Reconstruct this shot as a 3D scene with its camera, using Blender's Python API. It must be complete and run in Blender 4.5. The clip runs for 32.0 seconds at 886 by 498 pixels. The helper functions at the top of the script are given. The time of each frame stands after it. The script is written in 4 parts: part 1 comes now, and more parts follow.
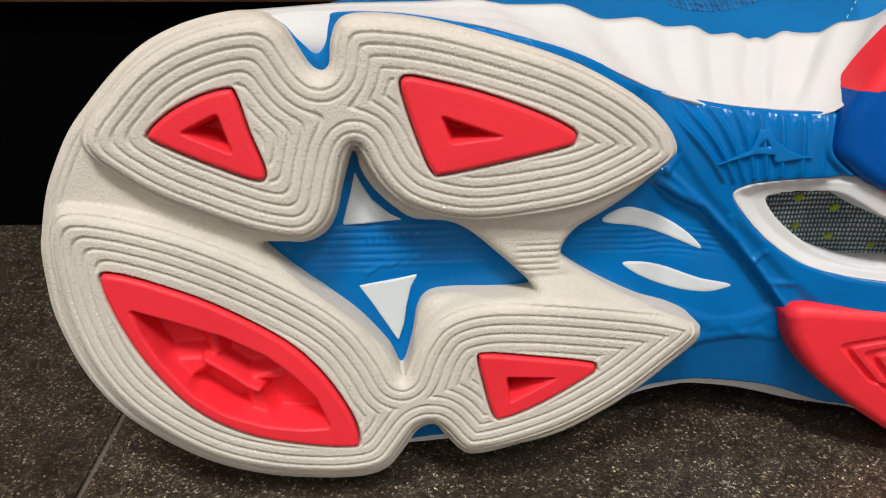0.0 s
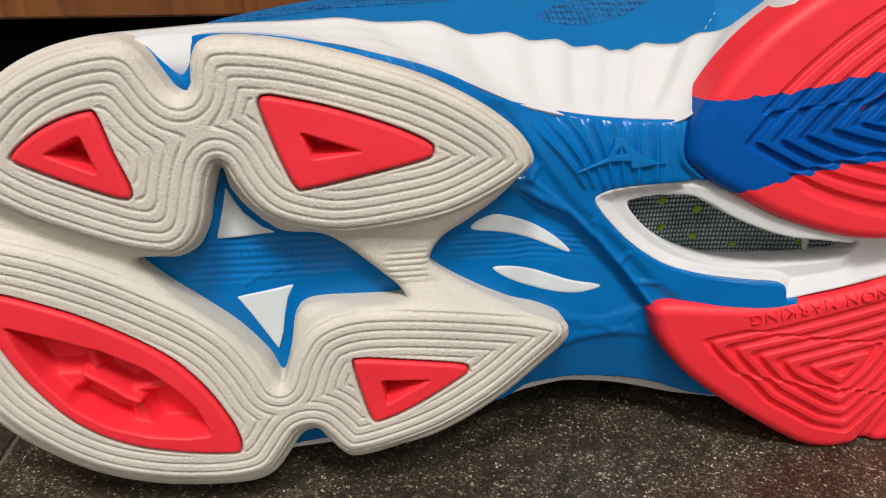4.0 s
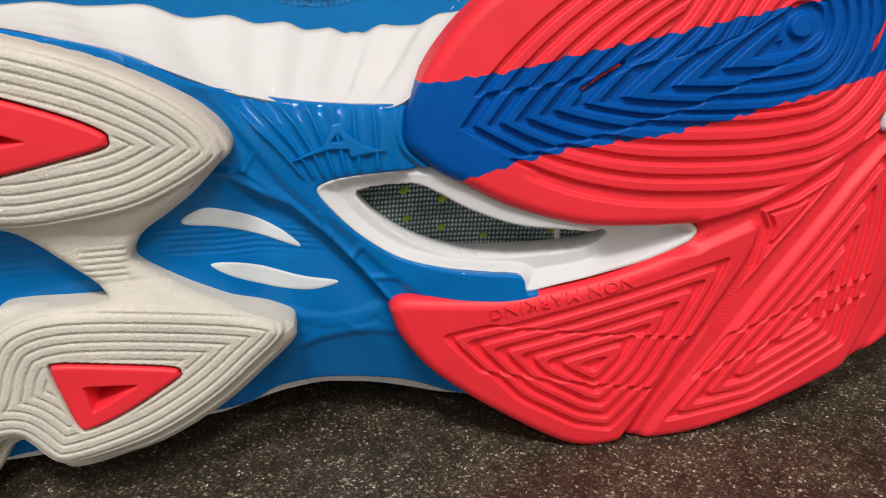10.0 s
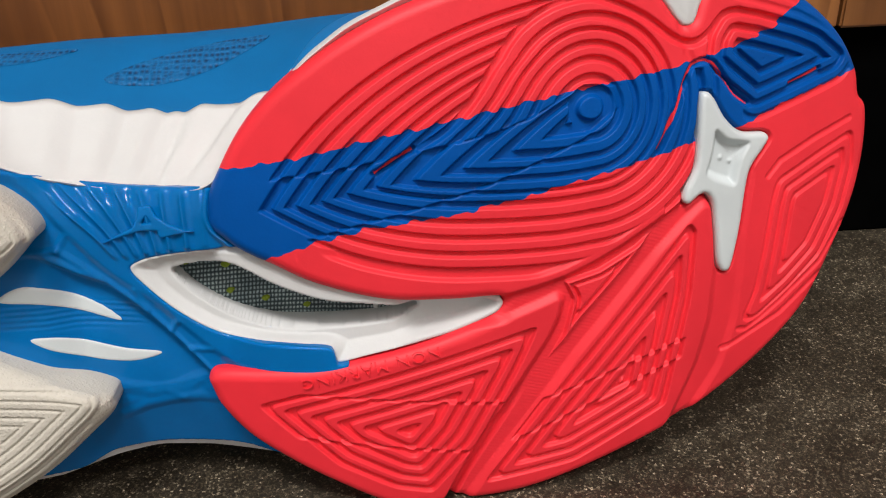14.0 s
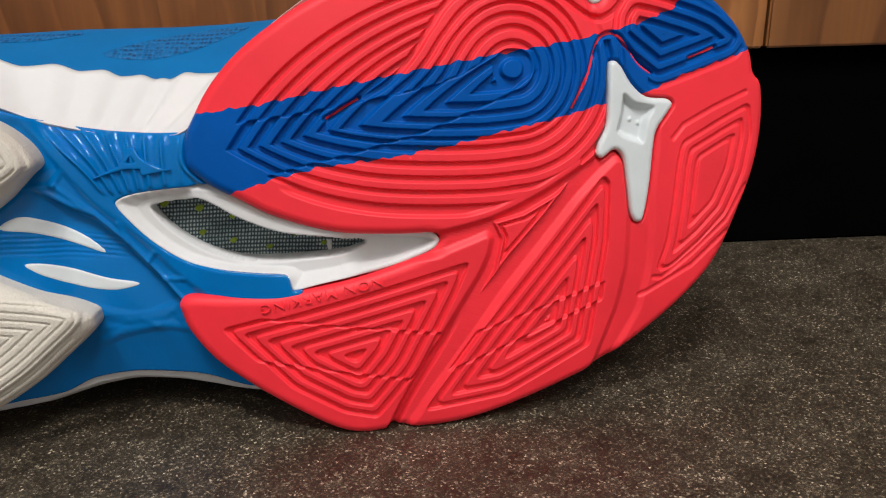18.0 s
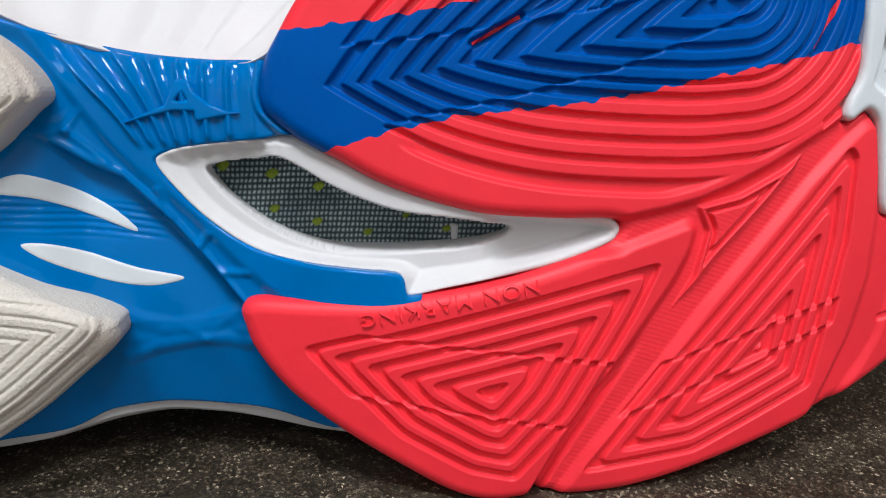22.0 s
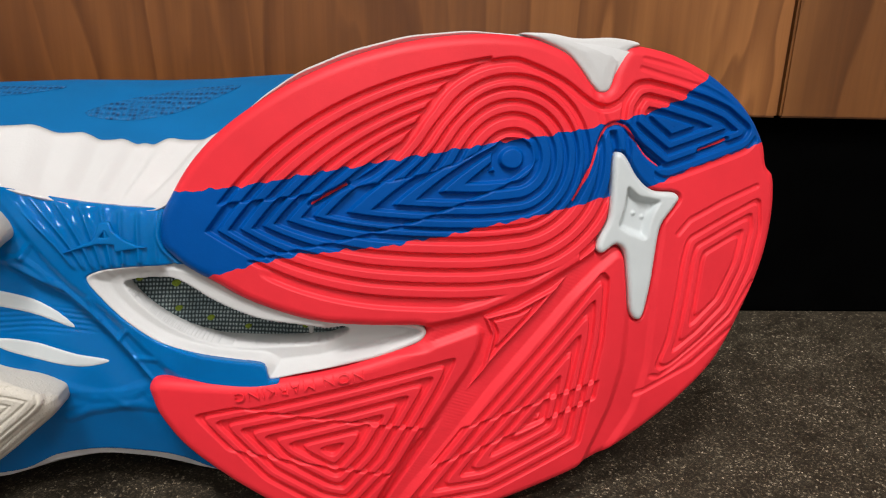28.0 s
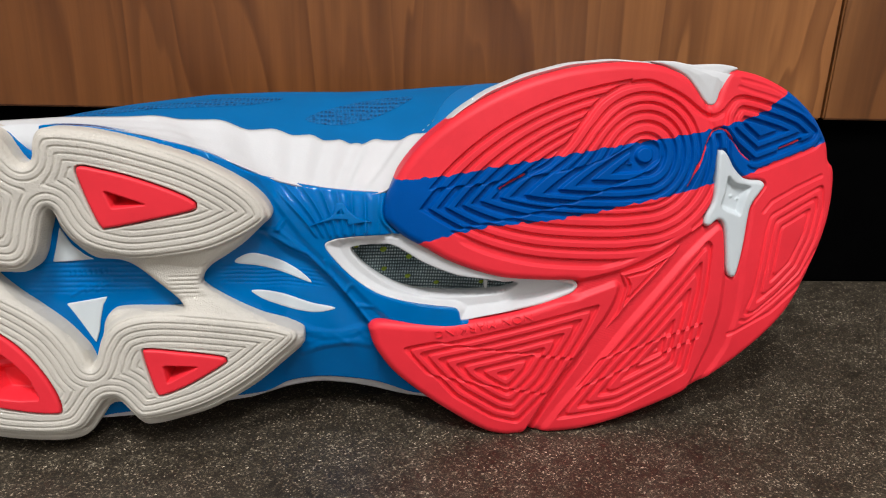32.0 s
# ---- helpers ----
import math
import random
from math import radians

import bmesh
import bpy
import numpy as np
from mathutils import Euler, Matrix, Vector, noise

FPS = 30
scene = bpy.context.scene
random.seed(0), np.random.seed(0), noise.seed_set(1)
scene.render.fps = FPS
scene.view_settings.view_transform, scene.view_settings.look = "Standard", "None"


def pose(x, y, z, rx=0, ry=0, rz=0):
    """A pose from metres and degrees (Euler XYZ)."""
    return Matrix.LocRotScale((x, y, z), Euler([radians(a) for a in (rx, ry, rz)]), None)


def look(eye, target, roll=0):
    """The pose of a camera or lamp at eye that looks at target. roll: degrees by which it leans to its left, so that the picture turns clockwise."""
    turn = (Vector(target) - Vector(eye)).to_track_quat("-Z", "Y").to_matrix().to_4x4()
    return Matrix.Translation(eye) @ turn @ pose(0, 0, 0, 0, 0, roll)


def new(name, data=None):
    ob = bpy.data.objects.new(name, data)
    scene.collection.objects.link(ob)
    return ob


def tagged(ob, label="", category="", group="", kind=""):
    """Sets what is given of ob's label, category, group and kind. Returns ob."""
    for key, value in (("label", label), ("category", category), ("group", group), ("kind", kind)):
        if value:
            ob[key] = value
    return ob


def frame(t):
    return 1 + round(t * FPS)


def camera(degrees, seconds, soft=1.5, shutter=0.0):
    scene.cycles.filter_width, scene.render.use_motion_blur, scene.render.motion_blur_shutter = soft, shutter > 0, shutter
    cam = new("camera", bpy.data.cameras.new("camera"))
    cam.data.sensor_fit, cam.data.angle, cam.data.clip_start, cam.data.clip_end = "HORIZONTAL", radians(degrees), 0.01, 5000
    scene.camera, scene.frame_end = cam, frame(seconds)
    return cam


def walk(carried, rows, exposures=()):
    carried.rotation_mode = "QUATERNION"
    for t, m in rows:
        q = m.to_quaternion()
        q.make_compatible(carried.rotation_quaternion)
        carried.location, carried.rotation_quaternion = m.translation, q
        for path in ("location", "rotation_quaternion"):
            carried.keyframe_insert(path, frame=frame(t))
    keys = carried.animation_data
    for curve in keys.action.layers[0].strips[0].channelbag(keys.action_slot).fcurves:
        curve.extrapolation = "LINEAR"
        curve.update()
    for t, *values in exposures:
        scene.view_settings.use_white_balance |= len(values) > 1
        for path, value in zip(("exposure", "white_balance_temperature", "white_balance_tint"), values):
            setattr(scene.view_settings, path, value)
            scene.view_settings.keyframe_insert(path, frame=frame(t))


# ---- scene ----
cam = camera(58.0, 32.0, 1.1)
PATH = [
    (0, -0.05704, -0.14322, 0.12465, 63.589, -0.090, -0.654),
    (0.5, -0.05450, -0.14493, 0.12459, 63.575, -0.233, -0.883),
    (1, -0.05046, -0.14650, 0.12726, 63.982, -0.057, -1.477),
    (1.5, -0.04628, -0.14756, 0.12729, 64.041, 0.080, -1.863),
    (2, -0.04350, -0.14705, 0.12570, 64.302, 0.495, -2.003),
    (2.5, -0.04228, -0.14736, 0.12619, 64.585, 0.831, -2.191),
    (4.5, -0.03281, -0.14961, 0.12949, 63.422, 0.144, -3.624),
    (5, -0.02708, -0.15002, 0.12840, 63.632, 0.277, -3.730),
    (5.5, -0.02340, -0.14952, 0.12982, 63.595, 0.454, -3.889),
    (6, -0.01809, -0.14935, 0.13073, 63.559, 0.579, -4.005),
    (6.5, -0.01330, -0.14993, 0.12938, 63.765, 0.728, -4.208),
    (7, -0.00779, -0.14886, 0.12868, 63.708, 0.817, -4.267),
    (7.5, -0.00408, -0.14916, 0.12648, 63.559, 0.875, -4.266),
    (8, 0.00058, -0.14890, 0.12535, 63.636, 0.853, -4.353),
    (8.5, 0.00576, -0.14845, 0.12313, 63.605, 0.859, -4.336),
    (9, 0.01036, -0.14576, 0.12253, 63.472, 0.772, -4.527),
    (9.5, 0.01589, -0.14503, 0.12167, 63.454, 0.833, -4.440),
    (10, 0.01967, -0.14473, 0.12332, 63.531, 0.900, -4.564),
    (10.5, 0.02484, -0.14549, 0.12651, 63.574, 1.022, -4.698),
    (11, 0.03168, -0.14580, 0.12843, 63.489, 1.263, -4.744),
    (11.5, 0.03667, -0.14599, 0.12948, 63.500, 1.343, -4.733),
    (12, 0.04313, -0.14699, 0.13058, 63.469, 1.425, -4.619),
    (12.5, 0.04653, -0.14713, 0.13151, 63.515, 1.520, -4.559),
    (13, 0.05102, -0.14701, 0.13320, 63.623, 1.485, -4.515),
    (13.5, 0.05648, -0.14663, 0.13572, 63.582, 1.582, -4.425),
    (14, 0.06241, -0.14689, 0.13899, 63.698, 1.589, -4.329),
    (14.5, 0.06492, -0.14584, 0.13923, 63.809, 1.665, -4.290),
    (15, 0.06790, -0.14901, 0.13670, 63.651, 1.513, -4.428),
    (15.5, 0.06751, -0.15594, 0.13167, 63.761, 1.720, -4.364),
    (17.5, 0.07378, -0.18340, 0.11671, 69.650, 1.615, -3.409),
    (18, 0.07536, -0.18483, 0.11667, 69.988, 1.202, -3.529),
    (18.5, 0.07991, -0.18701, 0.11480, 70.710, 1.199, -3.151),
    (19, 0.08217, -0.18400, 0.11443, 71.129, 1.155, -3.099),
    (19.5, 0.07709, -0.17687, 0.11384, 71.377, 0.971, -3.418),
    (20, 0.06153, -0.16260, 0.10683, 71.282, 0.705, -3.378),
    (20.5, 0.04954, -0.14773, 0.09861, 70.932, 0.342, -3.005),
    (21, 0.04262, -0.13599, 0.08937, 71.178, -0.323, -2.990),
    (21.5, 0.04420, -0.12762, 0.09041, 71.519, -0.561, -2.865),
    (22, 0.04666, -0.12639, 0.09251, 70.735, -0.663, -2.931),
    (22.5, 0.04620, -0.12400, 0.08867, 70.646, -0.611, -2.840),
    (23, 0.04185, -0.12129, 0.08685, 70.068, -0.567, -2.257),
    (23.5, 0.03748, -0.11851, 0.08801, 69.570, -0.652, -2.410),
    (24, 0.03669, -0.11801, 0.08957, 69.750, -0.781, -2.632),
    (24.5, 0.03753, -0.11922, 0.09006, 69.953, -0.740, -2.509),
    (25, 0.04113, -0.12719, 0.09441, 70.344, -0.725, -2.363),
    (25.5, 0.04975, -0.13774, 0.10379, 70.363, -0.811, -2.215),
    (26, 0.05648, -0.14890, 0.10742, 71.130, -1.433, -2.782),
    (26.5, 0.06598, -0.15182, 0.11490, 70.632, -1.368, -2.092),
    (28.5, 0.07962, -0.17467, 0.13597, 70.041, -1.454, -2.721),
    (29, 0.07685, -0.18132, 0.13628, 70.199, -1.447, -2.940),
    (29.5, 0.07228, -0.18895, 0.13785, 69.948, -1.307, -2.498),
    (30, 0.05856, -0.19878, 0.14005, 69.896, -1.405, -2.762),
    (30.5, 0.04856, -0.20861, 0.14519, 69.623, -1.492, -2.886),
    (31, 0.04301, -0.21849, 0.14896, 69.587, -1.540, -2.867),
    (31.5, 0.03718, -0.22341, 0.14805, 69.740, -1.499, -2.883),
    (32, 0.02828, -0.22625, 0.14884, 69.447, -1.514, -2.761),
]
# the film camera's automatic exposure and white balance
BALANCE = [(0, 0.21, 6500, 10), (2.5, 0.24, 6500, 10), (5, 0.16, 6500, 10), (15, 0.14, 6550, 10), (18.2, 0.15, 6450, 10), (19.6, 0.20, 5900, 10), (20.9, 0.28, 5750, 10), (22, 0.25, 5980, 10), (23, 0.24, 6200, 10), (26, 0.18, 6500, 10), (29, 0.15, 6450, 10), (30.5, 0.14, 6250, 10), (32, 0.15, 6180, 10)]
walk(cam, [(t, pose(x, y, z, rx, ry, rz)) for t, x, y, z, rx, ry, rz in PATH], BALANCE)

# ---- light ----
world = bpy.data.worlds.new("room_air")
scene.world = world
world.use_nodes = True
world.node_tree.nodes["Background"].inputs[0].default_value = (1.0, 0.97, 0.955, 1)
world.node_tree.nodes["Background"].inputs[1].default_value = 0.25


def ceiling_lamp(x, y, size, watts, colour=(1.0, 0.97, 0.955)):
    data = bpy.data.lights.new("ceiling_lamp_light", "AREA")
    data.shape, data.size, data.energy, data.color = "SQUARE", size, watts, colour
    ob = new("ceiling_lamp_light", data)
    ob.matrix_world = look((x, y, 2.56), (x, y, 0))
    return ob


LAMPS = ((-0.28, -1.15), (0.75, -1.75), (-0.9, -2.5), (0.3, -2.9))
for (x, y), watts in zip(LAMPS, (53, 31, 7, 5)):
    ceiling_lamp(x, y, 0.56, watts)


# ---- materials ----
def material(name, colour, rough=0.5, metal=0.0, coat=0.0, spec=0.5):
    m = bpy.data.materials.new(name)
    m.use_nodes = True
    b = m.node_tree.nodes["Principled BSDF"]
    b.inputs["Base Color"].default_value = (*colour, 1)
    b.inputs["Roughness"].default_value = rough
    b.inputs["Metallic"].default_value = metal
    b.inputs["Coat Weight"].default_value = coat
    b.inputs["Coat Roughness"].default_value = 0.12
    b.inputs["Specular IOR Level"].default_value = spec
    return m, m.node_tree, b


def texture(tree, kind, scale, stretch=(1, 1, 1), **values):
    """A texture node in the object's own metres."""
    place = tree.nodes.new("ShaderNodeTexCoord")
    turn = tree.nodes.new("ShaderNodeMapping")
    turn.inputs["Scale"].default_value = stretch
    tex = tree.nodes.new(kind)
    tex.inputs["Scale"].default_value = scale
    for key, value in values.items():
        tex.inputs[key.replace("_", " ")].default_value = value
    tree.links.new(place.outputs["Object"], turn.inputs["Vector"])
    tree.links.new(turn.outputs["Vector"], tex.inputs["Vector"])
    return tex


def ramp(tree, source, stops):
    r = tree.nodes.new("ShaderNodeValToRGB")
    el = r.color_ramp.elements
    while len(el) < len(stops):
        el.new(0.5)
    for e, (at, colour) in zip(el, stops):
        e.position, e.color = at, (*colour, 1)
    tree.links.new(source, r.inputs["Fac"])
    return r.outputs["Color"]


def bump(tree, bsdf, sources, distance):
    """Relief from (height output, strength) pairs, one after another."""
    last = None
    for height, strength in sources:
        b = tree.nodes.new("ShaderNodeBump")
        b.inputs["Strength"].default_value, b.inputs["Distance"].default_value = strength, distance
        tree.links.new(height, b.inputs["Height"])
        if last:
            tree.links.new(last, b.inputs["Normal"])
        last = b.outputs["Normal"]
    tree.links.new(last, bsdf.inputs["Normal"])


def rough_by(tree, bsdf, source, low, high):
    r = tree.nodes.new("ShaderNodeMapRange")
    r.inputs["To Min"].default_value, r.inputs["To Max"].default_value = low, high
    tree.links.new(source, r.inputs["Value"])
    tree.links.new(r.outputs["Result"], bsdf.inputs["Roughness"])


def rubber(name, colour, rough, grain, grain_scale, wear=0.06, spec=0.4, dots=0.0):
    m, t, b = material(name, colour, rough, spec=spec)
    stain = texture(t, "ShaderNodeTexNoise", 55, Detail=4.0)
    dark, light = tuple(c * (1 - wear) for c in colour), tuple(min(1, c * (1 + wear)) for c in colour)
    t.links.new(ramp(t, stain.outputs[0], [(0.35, dark), (0.65, light)]), b.inputs["Base Color"])
    fine = texture(t, "ShaderNodeTexNoise", grain_scale, Detail=3.0)
    reliefs = [(fine.outputs[0], grain)]
    if dots:
        cell = texture(t, "ShaderNodeTexVoronoi", 1600, Randomness=0.8)
        reliefs.append((ramp(t, cell.outputs["Distance"], [(0.05, (1, 1, 1)), (0.5, (0, 0, 0))]), dots))
    bump(t, b, reliefs, 0.0004)
    rough_by(t, b, stain.outputs[0], rough - 0.06, rough + 0.06)
    return m


BEIGE = rubber("beige_rubber", (0.61, 0.572, 0.495), 0.62, 0.26, 1100, 0.05, dots=0.26)
RED = rubber("red_rubber", (0.86, 0.028, 0.044), 0.5, 0.07, 2200, 0.05, 0.35)
NAVY = rubber("dark_blue_rubber", (0.0, 0.078, 0.350), 0.38, 0.09, 1700, 0.08, 0.10)
PLATE = rubber("glossy_blue_plate", (0.0, 0.142, 0.44), 0.06, 0.05, 600, 0.06, 0.2)
FOAM = rubber("white_foam", (0.63, 0.635, 0.63), 0.65, 0.12, 1200, 0.02, 0.25)
CLEAR_WHITE = rubber("white_plate_insert", (0.64, 0.69, 0.70), 0.3, 0.05, 900, 0.03)
UPPER = rubber("blue_synthetic", (0.0, 0.130, 0.355), 0.6, 0.1, 1600, 0.05, 0.15)

FILM = rubber("blue_film", (0.0, 0.160, 0.430), 0.42, 0.05, 1600, 0.03, 0.25)


def knit_cloth(name, dark, light, pitch):
    """Knit cloth: staggered stitches with dark gaps between them."""
    m, t, bs = material(name, light, 0.8, spec=0.2)
    both = t.nodes.new("ShaderNodeMath")
    both.operation = "MULTIPLY"
    for k, angle in enumerate((90, 8)):
        w = texture(t, "ShaderNodeTexWave", math.pi / (10 * pitch * (1.0, 0.8)[k]), Distortion=(0.9, 2.4)[k], Detail=2.0, Detail_Scale=2.0)
        w.inputs["Vector"].links[0].from_node.inputs["Rotation"].default_value = (0, 0, math.radians(angle))
        t.links.new(w.outputs[0], both.inputs[k])
    tint = texture(t, "ShaderNodeTexNoise", 160, Detail=3.0)
    stitch = ramp(t, both.outputs[0], [(0.0, dark), (0.30, tuple((x + y) / 2.4 for x, y in zip(dark, light))), (0.85, light)])
    mix = t.nodes.new("ShaderNodeMix")
    mix.data_type, mix.blend_type = "RGBA", "MULTIPLY"
    mix.inputs["Factor"].default_value = 1.0
    t.links.new(stitch, mix.inputs["A"])
    t.links.new(ramp(t, tint.outputs[0], [(0.3, (0.6, 0.65, 0.68)), (0.7, (1.2, 1.2, 1.2))]), mix.inputs["B"])
    t.links.new(mix.outputs["Result"], bs.inputs["Base Color"])
    bump(t, bs, [(both.outputs[0], 0.6)], 0.0004)
    return m


def net_cloth(name, dark, light):
    """Open net: light cords round dark holes."""
    m, t, bs = material(name, light, 0.55, spec=0.3)
    net = texture(t, "ShaderNodeTexVoronoi", 760, (1.0, 1.0, 0.62), Randomness=0.35)
    t.links.new(ramp(t, net.outputs["Distance"], [(0.12, dark), (0.55, light)]), bs.inputs["Base Color"])
    bump(t, bs, [(net.outputs["Distance"], 0.9)], 0.0007)
    return m


MESH_BLUE = net_cloth("blue_net", (0.0, 0.03, 0.11), (0.0, 0.125, 0.34))
KNIT = knit_cloth("grey_green_knit", (0.042, 0.062, 0.066), (0.44, 0.52, 0.52), 0.00105)
LIME = rubber("lime_thread", (0.21, 0.29, 0.015), 0.7, 0.5, 2500, 0.25)


def granite():
    """Dark brown stone with pale crystals of two sizes, scattered singly and in drifts."""
    m, t, b = material("dark_granite", (0.05, 0.045, 0.04), 0.42)
    place = t.nodes.new("ShaderNodeTexCoord")
    ragged = texture(t, "ShaderNodeTexNoise", 2600, Detail=2.0)
    push = t.nodes.new("ShaderNodeVectorMath")
    push.operation = "MULTIPLY_ADD"
    push.inputs[1].default_value = (0.0008, 0.0008, 0.0008)
    t.links.new(ragged.outputs["Color"], push.inputs[0])
    t.links.new(place.outputs["Object"], push.inputs[2])

    def crystals(scale, stops):
        cell = t.nodes.new("ShaderNodeTexVoronoi")
        cell.inputs["Scale"].default_value = scale
        t.links.new(push.outputs[0], cell.inputs["Vector"])
        pick = t.nodes.new("ShaderNodeSeparateColor")
        t.links.new(cell.outputs["Color"], pick.inputs[0])
        return ramp(t, pick.outputs[0], stops), pick.outputs[0]

    big, lot = crystals(1900, [(0.0, (0.021, 0.0175, 0.0130)), (0.55, (0.035, 0.029, 0.0215)), (0.78, (0.062, 0.053, 0.040)), (0.92, (0.108, 0.094, 0.072)), (1.0, (0.32, 0.290, 0.240))])
    small, _ = crystals(3600, [(0.0, (0.45, 0.44, 0.42)), (0.62, (0.9, 0.88, 0.84)), (0.88, (1.7, 1.66, 1.55)), (1.0, (3.0, 2.9, 2.7))])
    cloud = texture(t, "ShaderNodeTexNoise", 38, Detail=5.0, Roughness=0.62)
    drift = texture(t, "ShaderNodeTexNoise", 150, Detail=4.0, Roughness=0.6)
    tone = ramp(t, cloud.outputs[0], [(0.34, (0.72, 0.69, 0.64)), (0.66, (1.28, 1.28, 1.25))])
    mist = ramp(t, drift.outputs[0], [(0.36, (0.74, 0.73, 0.71)), (0.62, (1.18, 1.18, 1.17))])
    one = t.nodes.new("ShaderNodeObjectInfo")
    tile_tone = one.outputs["Color"]
    last = big
    for other in (small, tone, mist, tile_tone):
        mix = t.nodes.new("ShaderNodeMix")
        mix.data_type, mix.blend_type = "RGBA", "MULTIPLY"
        mix.inputs["Factor"].default_value = 1.0
        t.links.new(last, mix.inputs["A"])
        t.links.new(other, mix.inputs["B"])
        last = mix.outputs["Result"]
    t.links.new(last, b.inputs["Base Color"])
    bump(t, b, [(lot, 0.10), (drift.outputs[0], 0.25)], 0.0004)
    rough_by(t, b, drift.outputs[0], 0.34, 0.58)
    return m


def wood():
    """Walnut laminate: growth lines that waver up the panel, over broad tones and fine pores."""
    m, t, b = material("walnut_laminate", (0.2, 0.09, 0.04), 0.4)
    rings = texture(t, "ShaderNodeTexNoise", 3.6, (3.4, 1, 0.55), Detail=3.5, Roughness=0.45, Distortion=0.7)
    slow = texture(t, "ShaderNodeTexNoise", 5.0, (1.6, 1, 0.4), Detail=3.0)
    fine = texture(t, "ShaderNodeTexNoise", 60, (4, 1, 0.12), Detail=5.0, Roughness=0.65)
    broad = ramp(t, slow.outputs[0], [(0.3, (0.165, 0.056, 0.014)), (0.5, (0.235, 0.086, 0.022)), (0.72, (0.34, 0.138, 0.042))])
    light, dark = (1.0, 1.0, 1.0), (0.42, 0.36, 0.32)
    stops = [(0.0, light)]
    for at, shade in ((0.33, 0.9), (0.40, 0.5), (0.455, 1.0), (0.50, 0.6), (0.545, 1.0), (0.60, 0.7), (0.67, 1.0)):
        tone = tuple(1 - shade * (1 - d) for d in dark)
        stops += [(at - 0.014, tuple(0.3 + 0.7 * x for x in tone)), (at, tone), (at + 0.006, light)]
    lines = ramp(t, rings.outputs[0], stops)
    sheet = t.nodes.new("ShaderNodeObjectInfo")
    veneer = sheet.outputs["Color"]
    pores = ramp(t, fine.outputs[0], [(0.3, (0.72, 0.70, 0.68)), (0.7, (1.1, 1.1, 1.1))])
    last = broad
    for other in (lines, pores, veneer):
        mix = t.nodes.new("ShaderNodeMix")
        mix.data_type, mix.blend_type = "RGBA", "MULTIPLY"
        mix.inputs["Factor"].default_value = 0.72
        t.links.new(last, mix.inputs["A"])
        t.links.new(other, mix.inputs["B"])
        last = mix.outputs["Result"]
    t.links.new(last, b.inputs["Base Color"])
    bump(t, b, [(fine.outputs[0], 0.15)], 0.0005)
    return m


GRANITE = granite()
WOOD = wood()
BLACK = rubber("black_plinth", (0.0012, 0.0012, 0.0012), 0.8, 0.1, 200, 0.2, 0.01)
GROUT = rubber("dark_grout", (0.10, 0.088, 0.072), 0.9, 0.6, 900, 0.15)
PAINT = rubber("cream_paint", (0.66, 0.645, 0.62), 0.85, 0.15, 300, 0.03)
CEILING = rubber("white_ceiling_paint", (0.8, 0.79, 0.76), 0.9, 0.1, 300, 0.02)
FRAME = rubber("white_lamp_frame", (0.8, 0.8, 0.8), 0.4, 0.05, 300, 0.02)


# ---- mesh tools ----
def mesh_object(name, verts, faces, mat, parent=None, smooth=True):
    me = bpy.data.meshes.new(name)
    me.from_pydata([tuple(v) for v in verts], [], faces)
    me.materials.append(mat)
    if smooth:
        me.polygons.foreach_set("use_smooth", np.ones(len(me.polygons), bool))
    me.update()
    ob = new(name, me)
    ob.parent = parent
    return ob


def box(name, lo, hi, mat, parent=None, bevel=0.0):
    bm = bmesh.new()
    bmesh.ops.create_cube(bm, size=1)
    for v in bm.verts:
        v.co = Vector([(a + b) / 2 + c * (b - a) for a, b, c in zip(lo, hi, v.co)])
    if bevel:
        bmesh.ops.bevel(bm, geom=bm.edges[:], offset=bevel, segments=2, affect="EDGES")
    me = bpy.data.meshes.new(name)
    bm.to_mesh(me)
    bm.free()
    me.materials.append(mat)
    ob = new(name, me)
    ob.parent = parent
    return ob


def curve(ctrl, sub=6):
    """A closed smooth outline through control points (millimetres)."""
    p = np.array(ctrl, float)
    a, b, c, d = np.roll(p, 1, 0), p, np.roll(p, -1, 0), np.roll(p, -2, 0)
    out = []
    for t in np.arange(sub) / sub:
        out.append(0.5 * (2 * b + (c - a) * t + (2 * a - 5 * b + 4 * c - d) * t**2 + (3 * b - a - 3 * c + d) * t**3))
    return np.stack(out, 1).reshape(-1, 2)


def rounded(ctrl, r, sub=5):
    """A closed polygon with corners rounded by about r millimetres."""
    p = np.array(ctrl, float)
    out = []
    for a, b, c in zip(np.roll(p, 1, 0), p, np.roll(p, -1, 0)):
        u, v = a - b, c - b
        lu, lv = np.linalg.norm(u), np.linalg.norm(v)
        s, e = b + u / lu * min(r, lu * 0.45), b + v / lv * min(r, lv * 0.45)
        for t in np.linspace(0, 1, sub):
            out.append((1 - t) ** 2 * s + 2 * t * (1 - t) * b + t**2 * e)
    return np.array(out)


